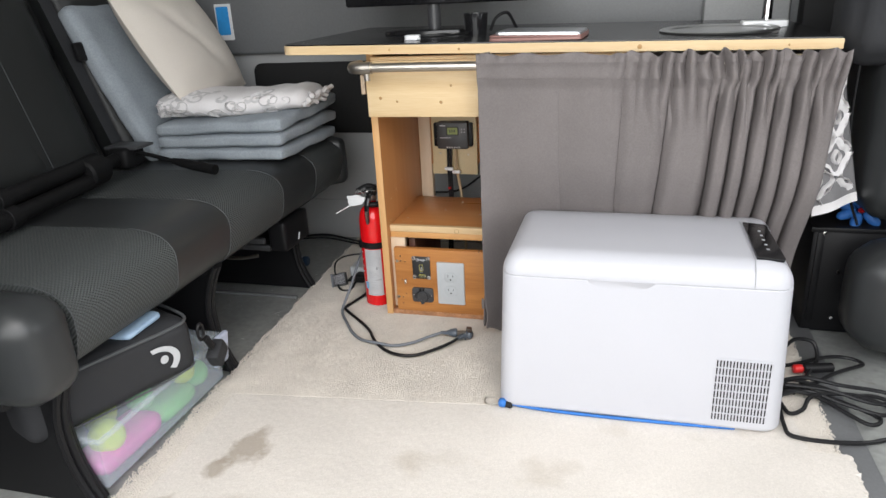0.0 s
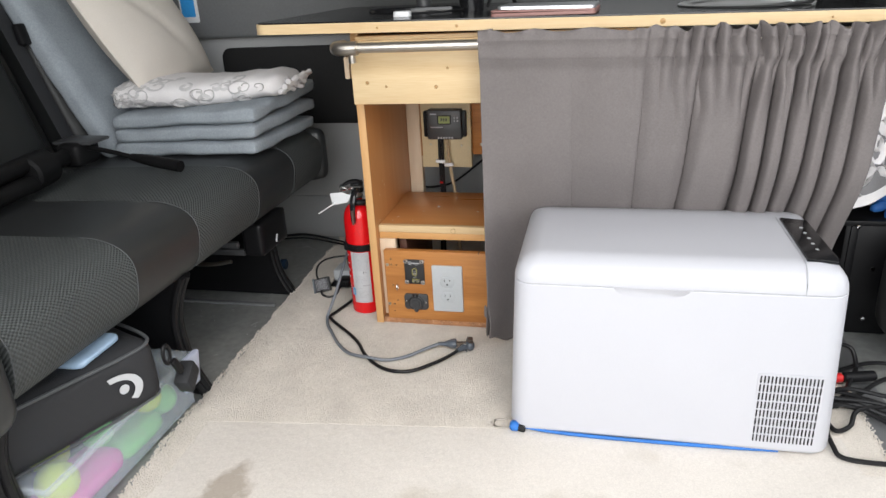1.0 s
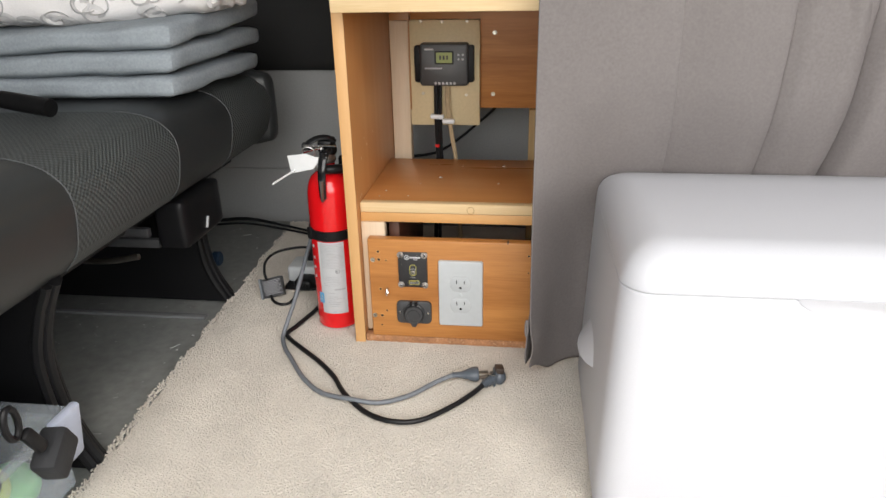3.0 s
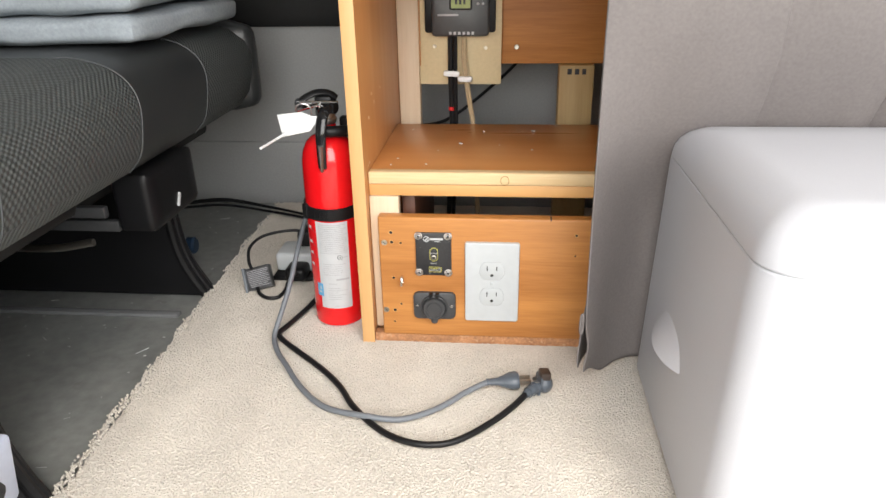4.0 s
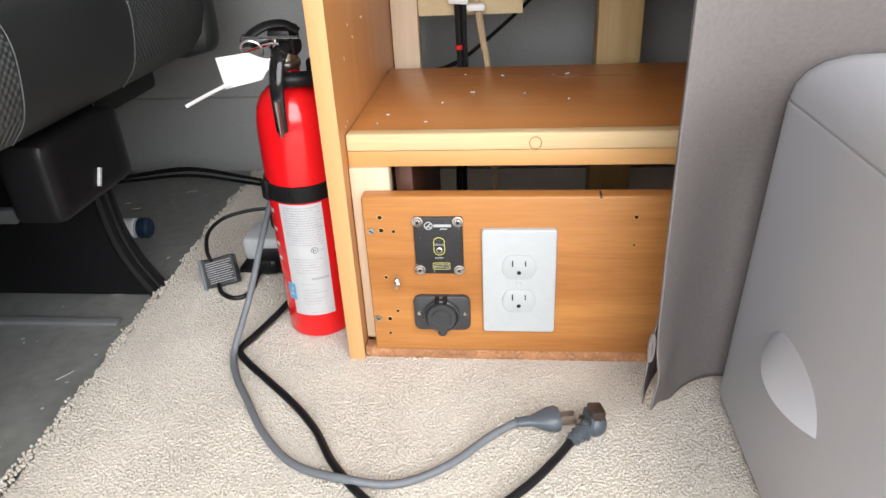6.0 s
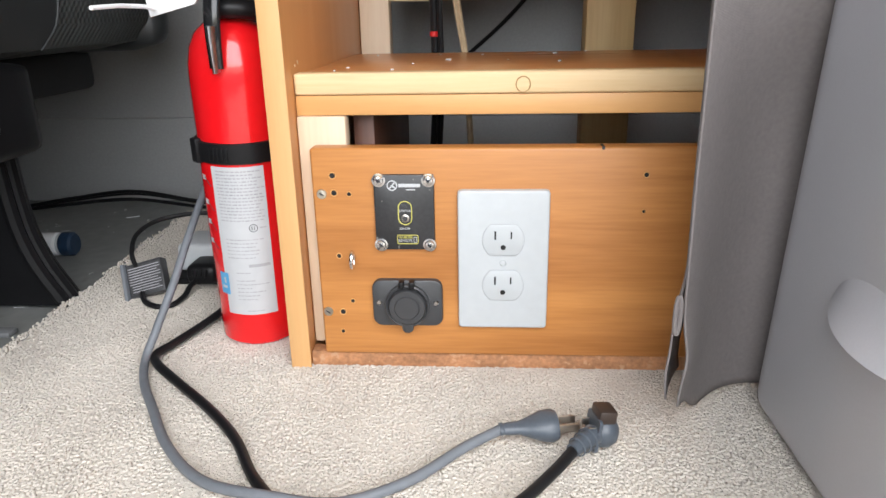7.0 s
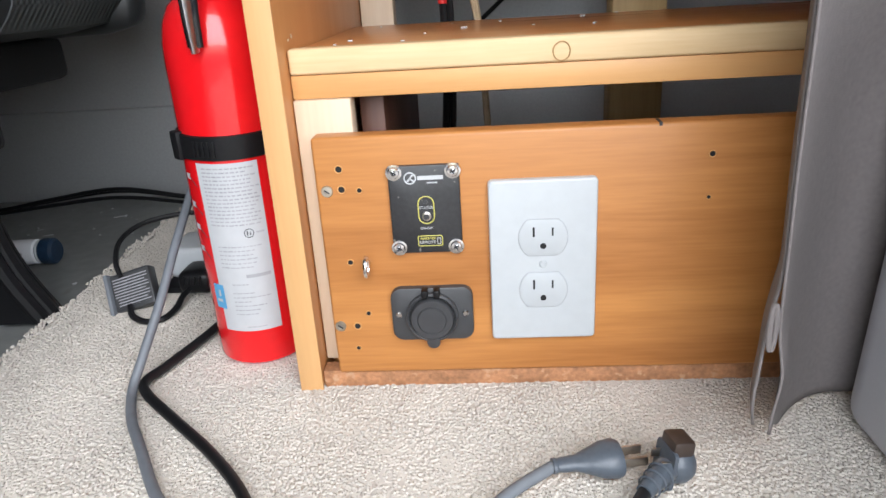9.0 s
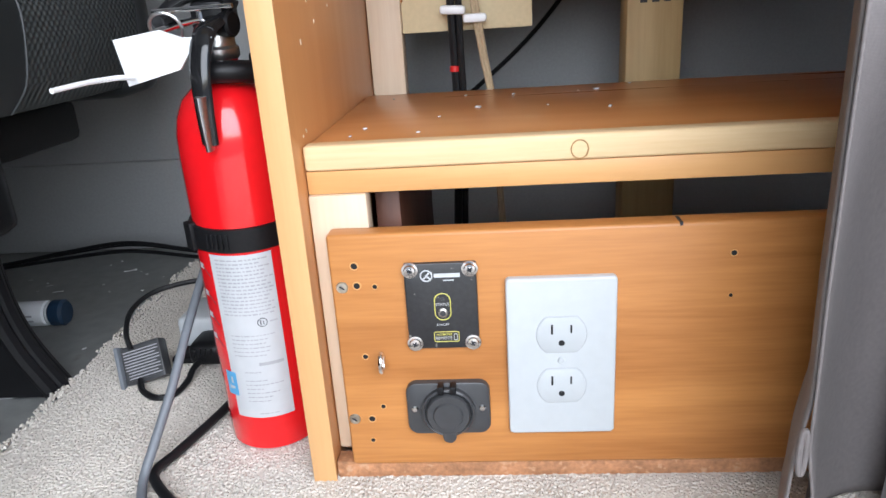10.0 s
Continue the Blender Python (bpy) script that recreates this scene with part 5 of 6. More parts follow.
part("grip", slab([(0.062, 0.002), (-0.062, 0.002), (-0.058, -0.004), (-0.048, -0.0105), (-0.036, -0.0125), (0.034, -0.0125), (0.05, -0.008)], 0.0026, facing(0.607, -0.3728, 0.2975), 0.0012), M["fridge"], fr)


def side_grip(u, v):
    """A ledge that swells out of the side to a bowed rim, hollow below."""
    bow = math.sin(math.pi * u) ** 0.55
    y = -0.238 + 0.116 * u
    rim = 0.12 + 0.012 * u - 0.006 * bow
    if v < 0.7:
        s = v / 0.7
        return Vector((0.388 - 0.03 * bow * s ** 1.4, y, 0.182 - (0.182 - rim) * s))
    s = (v - 0.7) / 0.3
    return Vector((0.388 - 0.03 * bow * (1 - s), y, rim - 0.004 * math.sin(math.pi * s) + 0.006 * s))


bm = surface(side_grip, 28, 20)
part("side_handle", bm, M["fridge"], fr, "moulded side grip")
vent = part("vent_plate", slab(outline(0.1, 0.134, 0.004), 0.0012, facing(0.8315, -0.3768, 0.091)), M["fridge"], fr)
slot_me = None
for c in range(17):
    for r_ in range(8):
        x, z = 0.786 + c * 0.0057, 0.0325 + r_ * 0.0164
        if slot_me is None:
            ob = part("slot", box((-0.0012, -0.0004, -0.0066), (0.0012, 0.0004, 0.0066)), M["blackmatt"], vent)
            slot_me = ob.data
        else:
            ob = new("slot", slot_me)
            ob.parent = vent
        ob.matrix_basis = Matrix.Translation((x, -0.3785, z))
bg = thing("bungee_cord", (0.55, -0.4, 0), "blue bungee cord with a wire hook under the fridge", "bungee cord")
part("cord", tube([(0.385, -0.37, 0.008), (0.45, -0.376, 0.005), (0.55, -0.378, 0.004), (0.7, -0.376, 0.004), (0.83, -0.37, 0.004)], 0.0034, 10), M["bluecord"], bg)
part("knot", cushion((0.372, -0.385, 0.002), (0.39, -0.365, 0.018), 0.007, n=6, wob=0.003), M["bluecord"], bg)
part("coil", rod((0.388, -0.376, 0.008), (0.4, -0.379, 0.008), 0.0065), M["blackmatt"], bg)
part("wire_hook", tube([(0.378, -0.376, 0.008), (0.35, -0.378, 0.006), (0.342, -0.37, 0.006), (0.343, -0.357, 0.006), (0.352, -0.353, 0.006), (0.366, -0.352, 0.007)], 0.0014, 8), M["nickel"], bg)

# ---- bench seat ----
be = thing("bench_seat", (-0.6, -0.2, 0), "black bench seat in vinyl and woven fabric", "bench seat")


def seat_section(y0, y1):
    """A length of seat cushion: rounded front and gently hollow top."""
    prof = [(-0.9, 0.385), (-0.75, 0.392), (-0.6, 0.398), (-0.45, 0.402), (-0.36, 0.403), (-0.31, 0.400), (-0.275, 0.390), (-0.253, 0.372), (-0.245, 0.35), (-0.247, 0.32), (-0.256, 0.285), (-0.275, 0.262), (-0.33, 0.252), (-0.9, 0.25)]
    bm = bmesh.new()
    n = 10
    rows = []
    for i in range(n + 1):
        y = y0 + (y1 - y0) * i / n
        rows.append([bm.verts.new((x, y, z)) for x, z in prof])
    for a, b in zip(rows, rows[1:]):
        for j in range(len(prof)):
            k = (j + 1) % len(prof)
            bm.faces.new((a[j], a[k], b[k], b[j]))
    bm.faces.new(rows[0])
    bm.faces.new(rows[-1][::-1])
    return bm


def seat_line(y):
    return [(-0.34, y, 0.4035), (-0.31, y, 0.4015), (-0.275, y, 0.3915), (-0.2525, y, 0.373), (-0.244, y, 0.35), (-0.246, y, 0.32), (-0.255, y, 0.285), (-0.275, y, 0.261)]


for i, (y0, y1, mt) in enumerate(((-0.768, -0.494, "weave"), (-0.494, -0.296, "leather"), (-0.296, -0.038, "weave"), (-0.038, 0.162, "leather"), (0.162, 0.375, "weave"))):
    part("seat_cushion", seat_section(y0, y1), M[mt], be, "ribbed woven seat fabric" if mt == "weave" else "smooth black seat vinyl")
for y in (-0.768, -0.494, -0.296, -0.038, 0.162):
    part("piping", tube(seat_line(y), 0.0008, 6, 4), M["piping"], be)
part("seat_bolster", cushion((-0.92, -0.885, 0.235), (-0.232, -0.768, 0.408), 0.045, 0.004, 14), M["leather"], be, "smooth rounded end bolster")
part("seat_end", cushion((-0.9, 0.35, 0.25), (-0.246, 0.405, 0.403), 0.025, 0.004, 12), M["leather"], be)
part("seat_pan", box((-0.95, -0.84, 0.2), (-0.36, 0.4, 0.25), 0.01), M["blackmatt"], be)


def leaned(bm, y, x=-0.74, z=0.39, deg=-17):
    bmesh.ops.transform(bm, matrix=pose(x, y, z, 0, deg, 0), verts=bm.verts[:])
    return bm


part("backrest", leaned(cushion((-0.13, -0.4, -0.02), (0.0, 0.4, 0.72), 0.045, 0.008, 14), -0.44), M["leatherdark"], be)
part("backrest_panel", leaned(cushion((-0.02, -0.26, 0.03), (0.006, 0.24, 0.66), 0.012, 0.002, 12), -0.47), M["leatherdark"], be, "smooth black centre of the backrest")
part("backrest_piping", leaned(tube([(0.006, 0.24, 0.03), (0.0085, 0.24, 0.3), (0.006, 0.24, 0.66)], 0.0009, 6, 6), -0.47), M["piping"], be)
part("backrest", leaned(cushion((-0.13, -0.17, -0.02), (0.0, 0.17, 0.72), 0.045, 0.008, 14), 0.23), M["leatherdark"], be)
part("belt", leaned(tube([(0.0, 0, 0.02), (-0.01, 0, 0.3), (-0.02, 0, 0.7)], 0.02, 8, 6, flat=0.06), 0.015), M["bag"], be)
part("belt_anchor", leaned(tilted((0.004, 0, 0.325), (0.016, 0.03, 0.05), (0, 8, 0), 0.005), 0.03), M["black"], be)


def seat_leg(y, line):
    """A pressed side plate with a curved double rim at its front."""
    lg = []
    bm = bmesh.new()
    front = curve_points([(x, 0, z) for x, z in line], 6)
    pts = [(p.x, p.z) for p in front] + [(-0.85, -0.008), (-0.85, 0.25)]
    slab(pts, 0.02, Matrix.Translation((0, y + 0.01, 0)) @ FACE, 0.002, bm)
    leg = part("leg", bm, M["black"], be)
    for dx, dy in ((0.0, -0.01), (0.004, 0.001), (-0.002, 0.012)):
        part("leg_rim", tube([(p.x + dx, y + dy, p.z) for p in front], 0.0075, 8, 1, smooth=False), M["black"], leg)
    return leg


for y in (-0.785, -0.33):
    seat_leg(y, ((-0.272, 0.262), (-0.292, 0.22), (-0.309, 0.16), (-0.306, 0.085), (-0.29, 0.03), (-0.272, -0.008)))
seat_leg(0.15, ((-0.322, 0.25), (-0.332, 0.2), (-0.33, 0.1), (-0.318, 0.045), (-0.291, -0.008)))
part("bracket_cover", cushion((-0.322, -0.014, 0.168), (-0.268, 0.13, 0.252), 0.009, 0.001, 8), M["black"], be, "moulded black bracket cover")
for y, z in ((-0.03, 0.205), (-0.005, 0.176)):
    part("slide_rail", box((-0.6, y - 0.006, z - 0.008), (-0.322, y + 0.006, z + 0.008), 0.003), M["case"], be)
part("rail_lever", tube([(-0.34, -0.045, 0.168), (-0.4, -0.05, 0.16), (-0.5, -0.05, 0.162)], 0.005, 10, 5), M["nickel"], be, "bare steel lever")
part("crossbar", rod((-0.42, -0.8, 0.21), (-0.42, 0.2, 0.21), 0.012), M["black"], be)
part("latch", tilted((-0.266, 0.058, 0.192), (0.003, 0.005, 0.02), (-28, 0, 0), 0.0008), M["label"], be, "small silver latch")

# ---- bedding on the bench ----
fu = thing("folding_mattress", (-0.5, 0.2, 0.4), "blue-grey suede folding mattress stacked and propped up", "folding mattress")
for i in range(3):
    z = 0.402 + 0.034 * i
    bm = cushion((-0.66 + 0.006 * i, 0.041 - 0.003 * i, z), (-0.276 + 0.006 * i, 0.366, z + 0.0345), 0.0125, 0.002, 18, 0.005, i * 3.1)
    for v in bm.verts:
        v.co.z += 0.05 * (v.co.x + 0.64) * (0.3 + 0.35 * i) + 0.03 * max(0, v.co.y - 0.05) * i
        v.co.x += 0.06 * (v.co.y - 0.045)
    part("folded_layer", bm, M["futon"], fu)
bm = cushion((-0.05, -0.17, 0.0), (0.01, 0.17, 0.46), 0.022, 0.005, 16, 0.004, 9)
bmesh.ops.transform(bm, matrix=pose(-0.668, 0.221, 0.408, 0, -26, 0), verts=bm.verts[:])
part("upright_layer", bm, M["futon"], fu)
for y, z in ((0.12, 0.14), (0.12, 0.3), (0.3, 0.3)):
    part("tuft", tilted((-0.655 - 0.44 * z, y, 0.41 + 0.9 * z), (0.004, 0.02, 0.006), (0, -26, 0), 0.001), M["futon"], fu)

pl = thing("pillow", (-0.55, 0.22, 0.6), "cream linen pillow leaning on the mattress", "pillow")


def pillow_face(s):
    def fn(u, v):
        a, b = 2 * u - 1, 2 * v - 1
        t = 0.062 * max(0, (1 - abs(a) ** 2.4) * (1 - abs(b) ** 2.4)) ** 0.55
        w = 0.006 * noise.noise(Vector((a * 3, b * 3, s * 2))) - 0.014 * math.exp(-((a * 0.8 + b * 0.6 + 0.15) / 0.09) ** 2)
        return pose(-0.668, 0.25, 0.712, 0, -30, 4) @ Vector((s * (t + w * (1 - abs(a)) * (1 - abs(b))), a * (0.2 - 0.012 * b * b), b * (0.19 - 0.012 * a * a)))
    return fn


bm = surface(pillow_face(1), 26, 26)
surface(pillow_face(-1), 26, 26, bm)
bmesh.ops.remove_doubles(bm, verts=bm.verts[:], dist=0.0005)
part("cover", bm, M["pillow"], pl)
part("edge_seam", tube([pillow_face(1)(u, v) for u, v in [(i / 12, 0) for i in range(12)] + [(1, i / 12) for i in range(12)] + [(1 - i / 12, 1) for i in range(12)] + [(0, 1 - i / 12) for i in range(13)]], 0.0022, 6, 1, smooth=False), M["pillow"], pl)

bl = thing("folded_blanket", (-0.45, 0.2, 0.56), "white fleece blanket with grey scrolls folded on top", "blanket")


def blanket_at(u, v):
    """u along the length, v round the roll's section."""
    a = 2 * math.pi * v
    x = -0.672 + 0.455 * u
    w = 0.115 * (1 - 0.35 * u ** 3) + 0.006 * noise.noise(Vector((u * 9, v * 3, 1)))
    h = 0.034 * (1 - 0.25 * u ** 4) + 0.005 * noise.noise(Vector((u * 11, math.cos(a) * 2, 7)))
    c, s = math.cos(a), math.sin(a)
    endr = min(1, (u * 14) ** 0.5, ((1 - u) * 14 + 0.001) ** 0.5)
    return Vector((x, 0.165 + 0.03 * u + math.copysign(abs(c) ** 0.6, c) * w * endr, 0.541 + 0.014 * u + 0.004 * math.sin(u * 9) + math.copysign(abs(s) ** 0.75, s) * h * endr))


bm = surface(lambda u, v: blanket_at(v, u), 40, 60, closed=True)
part("fleece", bm, M["towelwhite"], bl)
rng = random.Random(11)
for i in range(56):
    u0, v0, r, tw = rng.uniform(0.06, 0.88), rng.uniform(0.28, 0.8), rng.uniform(0.035, 0.07), rng.choice((-1, 1))
    pts = [blanket_at(u0 + r * 0.9 * (1 - k / 26) * math.cos(k * 0.32 * tw + i), v0 + r * 1.1 * (1 - k / 26) * math.sin(k * 0.32 * tw + i)) for k in range(20)]
    c = Vector((0, 0.18, 0.58))
    pts = [p + Vector((0, (p - c).y, (p - c).z)).normalized() * 0.0006 for p in pts]
    part("scroll", tube(pts, 0.0046, 6, 2, flat=0.2), M["scroll"], bl)
for i in range(3):
    part("frill", tube([(-0.225 + 0.01 * i + 0.006 * math.sin(k * 1.9 + i), 0.1 + 0.016 * k, 0.546 + 0.012 * i + 0.005 * math.sin(k * 2.3)) for k in range(10)], 0.007, 6, 4), M["towelwhite"], bl)

# ---- tripod lying on the bench ----
tr = thing("tripod", (-0.6, -0.35, 0.42), "black folded camera tripod lying on the bench", "tripod")
for i, (dy, dz) in enumerate(((0, 0), (0.045, 0.004), (0.02, 0.036))):
    lg = part("leg", rod((-0.53 - dy, -0.9, 0.428 + dz), (-0.62 - dy * 0.6, -0.26, 0.43 + dz), 0.018, 14), M["tripodblack"], tr)
    part("leg_clamp", rod((-0.58 - dy * 0.8, -0.55, 0.43 + dz), (-0.584 - dy * 0.8, -0.52, 0.43 + dz), 0.024, 14), M["tripodblack"], lg)
    part("leg_clamp", rod((-0.558 - dy * 0.8, -0.7, 0.43 + dz), (-0.563 - dy * 0.8, -0.67, 0.43 + dz), 0.024, 14), M["tripodblack"], lg)
part("collar", rod((-0.63, -0.28, 0.445), (-0.645, -0.2, 0.446), 0.038, 18, round_end=0.006), M["tripodblack"], tr)
part("column", rod((-0.645, -0.2, 0.446), (-0.66, -0.1, 0.446), 0.018), M["tripodblack"], tr)
part("head", cushion((-0.68, -0.13, 0.42), (-0.62, -0.05, 0.475), 0.015, n=6), M["tripodblack"], tr)
part("plate", box((-0.7, -0.11, 0.468), (-0.6, -0.04, 0.476), 0.003), M["case"], tr)
part("pan_handle", tube([(-0.64, -0.09, 0.462), (-0.56, -0.1, 0.452), (-0.48, -0.11, 0.438)], 0.0055, 10), M["tripodblack"], tr)
part("grip", tube([(-0.5, -0.108, 0.442), (-0.44, -0.115, 0.434), (-0.372, -0.125, 0.426)], lambda t: 0.008 + 0.005 * math.sin(min(1, t * 1.6) * math.pi / 2), 12, 6), M["tripodblack"], tr)

# ---- under the bench ----
bi = thing("plastic_bin", (-0.35, -0.57, 0), "clear plastic storage bin full of coloured balls", "storage bin")
x0, x1, y0, y1 = -0.52, -0.274, -0.76, -0.375
for lo, hi in (((x0, y0, 0.0), (x1, y1, 0.004)), ((x1 - 0.003, y0, 0.004), (x1, y1, 0.1)), ((x0, y1 - 0.003, 0.004), (x1 - 0.003, y1, 0.1)), ((x0, y0, 0.004), (x1 - 0.003, y0 + 0.003, 0.1))):
    part("tub_wall", box(lo, hi, 0.001), M["tin"], bi, "clear frosted plastic")
part("rim", tube([(x0, y0, 0.1), (x1 + 0.004, y0, 0.1), (x1 + 0.004, y1, 0.1), (x0, y1, 0.1)], 0.006, 8, 1, smooth=False), M["tin"], bi)
part("lid", box((x0 - 0.005, y0 - 0.005, 0.103), (x1 + 0.006, y1 + 0.012, 0.112), 0.003), M["tin"], bi, "frosted clear lid")
part("side_latch", tilted((-0.262, -0.385, 0.08), (0.012, 0.05, 0.075), (0, 8, 0), 0.004), M["tape"], bi)
for x, y, z, r, mt in ((-0.312, -0.7, 0.065, 0.033, "ballg"), (-0.308, -0.47, 0.07, 0.028, "ballg"), (-0.33, -0.58, 0.07, 0.028, "ballgreen"), (-0.31, -0.43, 0.04, 0.03, "ballgreen"), (-0.38, -0.64, 0.065, 0.033, "ballg")):
    single("ball", lathe([(r * math.sin(math.pi * k / 12), -r * math.cos(math.pi * k / 12)) for k in range(13)], (x, y, z), seg=20), M[mt], "yellow-green felt ball inside the clear bin" if mt == "ballg" else "green ball inside the clear bin", "ball", "balls in the bin")
single("pink_pouch", cushion((-0.36, -0.75, 0.005), (-0.282, -0.58, 0.05), 0.02, 0.004, 8, 0.004), M["pink"], "bright pink pouch inside the clear bin", "pouch")
single("pink_pouch", cushion((-0.36, -0.58, 0.005), (-0.282, -0.46, 0.04), 0.02, 0.004, 8, 0.004), M["ballgreen"], "green pouch inside the clear bin", "pouch")

ba = thing("sports_bag", (-0.35, -0.62, 0.13), "black canvas sports bag with a white printed mark", "bag")
bag_m = pose(-0.222, -0.515, 0, 0, 0, -22)


def placed(bm, m):
    bmesh.ops.transform(bm, matrix=m, verts=bm.verts[:])
    return bm


bm = cushion((-0.22, -0.33, 0.113), (0.0, 0.0, 0.232), 0.026, 0.001, 16, 0.0015, 4)
part("body", placed(bm, bag_m), M["bag"], ba)
part("piping", placed(tube([(-0.19, 0.0, 0.226), (-0.06, 0.003, 0.226), (-0.012, -0.008, 0.224), (-0.002, -0.05, 0.222), (0.0, -0.15, 0.224), (-0.004, -0.3, 0.224)], 0.0032, 8, 6), bag_m), M["piping"], ba)
part("piping", placed(tube([(-0.1, 0.003, 0.126), (-0.015, -0.004, 0.124), (0.0, -0.05, 0.122), (0.002, -0.15, 0.12), (-0.002, -0.3, 0.12)], 0.0022, 8, 6), bag_m), M["piping"], ba)
side = bag_m @ Matrix(((0, 0, 1, 0.0045), (1, 0, 0, 0), (0, 1, 0, 0), (0, 0, 0, 1)))
cy, cz = -0.09, 0.166
outer = [(cy + 0.049 * math.cos(radians(a)), cz + 0.034 * math.sin(radians(a))) for a in range(100, -50, -9)]
inner = [(cy + 0.035 * math.cos(radians(a)), cz + 0.0245 * math.sin(radians(a))) for a in range(-46, 103, 9)]
part("printed_mark", slab(outer + inner, 0.0012, side), M["label"], ba, "white curved mark")
part("printed_dot", slab([(cy + 0.016 + 0.0085 * math.cos(a), cz + 0.004 + 0.0085 * math.sin(a)) for a in [i * math.pi / 8 for i in range(16)]], 0.0012, side), M["label"], ba)
part("strap_ring", tube([(-0.228, -0.487 + 0.009 * math.cos(a), 0.18 + 0.018 * math.sin(a)) for a in [i * math.pi / 6 for i in range(13)]], 0.0036, 8, 3), M["black"], ba)
part("strap_clip", tilted((-0.226, -0.468, 0.145), (0.01, 0.016, 0.04), (28, 0, 0), 0.005), M["black"], ba)
part("strap", tilted((-0.232, -0.44, 0.105), (0.03, 0.05, 0.04), (30, 0, 10), 0.006), M["bag"], ba)
single("blue_packet", cushion((-0.39, -0.63, 0.231), (-0.272, -0.535, 0.247), 0.008, 0.002, 10, 0.009, 2), M["lilac"], "pale blue plastic packet tucked under the seat", "packet")

# ---- worktop clutter ----
mo = thing("monitor", (0.1, 0.3, 0.704), "black flat monitor on a round stand", "monitor")
part("screen_back", box((-0.14, 0.24, 0.775), (0.35, 0.275, 1.06), 0.006), M["gloss"], mo)
part("stand_neck", rod((0.095, 0.275, 0.71), (0.095, 0.275, 0.8), 0.018), M["case"], mo)
part("stand_foot", slab(outline(0.24, 0.16, 0.05, 8), 0.01, Matrix.Translation((0.09, 0.27, 0.704)), 0.004), M["gloss"], mo)
ta = thing("tablet", (0.4, 0.0, 0.704), "silver tablet in a rose folding case", "tablet")
part("case_back", slab(outline(0.2, 0.15, 0.008), 0.006, pose(0.405, 0.035, 0.704, 0, 0, -3), 0.002), M["rose"], ta)
part("tablet_body", slab(outline(0.185, 0.135, 0.008), 0.006, pose(0.41, 0.035, 0.7145, 0, 1, -3), 0.002), M["silver"], ta)
part("case_flap", slab(outline(0.2, 0.15, 0.008), 0.003, pose(0.405, 0.035, 0.711, 0, 0.6, -3), 0.001), M["rose"], ta)
ga = thing("white_gadget", (0.105, 0.03, 0.704), "small white plastic charging puck on the worktop", "charger")
part("puck", slab(outline(0.036, 0.026, 0.008), 0.011, Matrix.Translation((0.108, 0.03, 0.704)), 0.003), M["white"], ga)
part("lead", tube([(0.126, 0.032, 0.709), (0.16, 0.06, 0.708), (0.19, 0.09, 0.708), (0.22, 0.16, 0.708)], 0.0022, 8), M["rubber"], ga)
cuo = thing("cup", (0.22, 0.16, 0.704), "black drinking cup with a silver band", "cup")
part("body", lathe([(0, 0), (0.026, 0), (0.03, 0.05), (0.027, 0.05), (0.024, 0.006), (0, 0.006)], (0.23, 0.17, 0.704)), M["gloss"], cuo)
part("lead_loop", tube([(0.26, 0.2, 0.71), (0.275, 0.2, 0.74), (0.3, 0.22, 0.75), (0.315, 0.24, 0.72), (0.32, 0.25, 0.708)], 0.004, 8), M["rubber"], cuo)
si = thing("sink", (0.8, 0.15, 0.704), "round stainless steel sink set into the worktop", "sink")
part("rim", lathe([(0.105, 0.0005), (0.125, 0.0005), (0.127, 0.004), (0.122, 0.007), (0.108, 0.005), (0.1, -0.004)], (0.79, 0.14, 0.704), seg=48), M["steel"], si)
part("bowl", lathe([(0.1, 0.002), (0.09, 0.0015), (0, 0.001)], (0.79, 0.14, 0.704), seg=40), M["steel"], si)
fa = thing("faucet", (0.9, 0.24, 0.704), "chrome mixer faucet on a white base plate", "faucet")
part("base_plate", slab(outline(0.1, 0.05, 0.008), 0.014, Matrix.Translation((0.9, 0.25, 0.704)), 0.003), M["white"], fa)
part("stem", rod((0.905, 0.25, 0.718), (0.905, 0.25, 0.79), 0.011), M["chrome"], fa)
part("spout", tube([(0.905, 0.25, 0.765), (0.86, 0.22, 0.8), (0.83, 0.2, 0.79)], 0.008, 10), M["chrome"], fa)
part("lever", tube([(0.905, 0.25, 0.79), (0.93, 0.25, 0.8), (0.96, 0.25, 0.795)], 0.006, 10), M["chrome"], fa)
SLOPE = 0.012  # the worktop drops slightly towards the sink
top.matrix_basis = Matrix.Translation((0.4, 0, 0.69)) @ Matrix.Rotation(SLOPE, 4, "Y") @ Matrix.Translation((-0.4, 0, -0.69)) @ top.matrix_basis
for ob, x in ((mo, 0.1), (ta, 0.4), (ga, 0.108), (cuo, 0.23), (si, 0.79), (fa, 0.9)):
    ob.matrix_basis = Matrix.Translation((0, 0, -SLOPE * (x - 0.4))) @ ob.matrix_basis
single("wall_pillar", box((0.79, WALL - 0.06, 0.64), (1.01, WALL - 0.031, 1.62), 0.01), M["wallgrey"], "grey van body pillar behind the sink", "pillar", kind="structure")
single("wall_cloth", box((1.03, WALL - 0.1, 0.2), (1.6, WALL - 0.031, 1.4), 0.02), M["blackmatt"], "dark cloth hanging on the van wall", "cloth")

# ---- to the side of the worktop ----
tw = thing("hand_towel", (1.03, 0.02, 0.45), "grey towel with white damask pattern hanging from worktop", "towel")


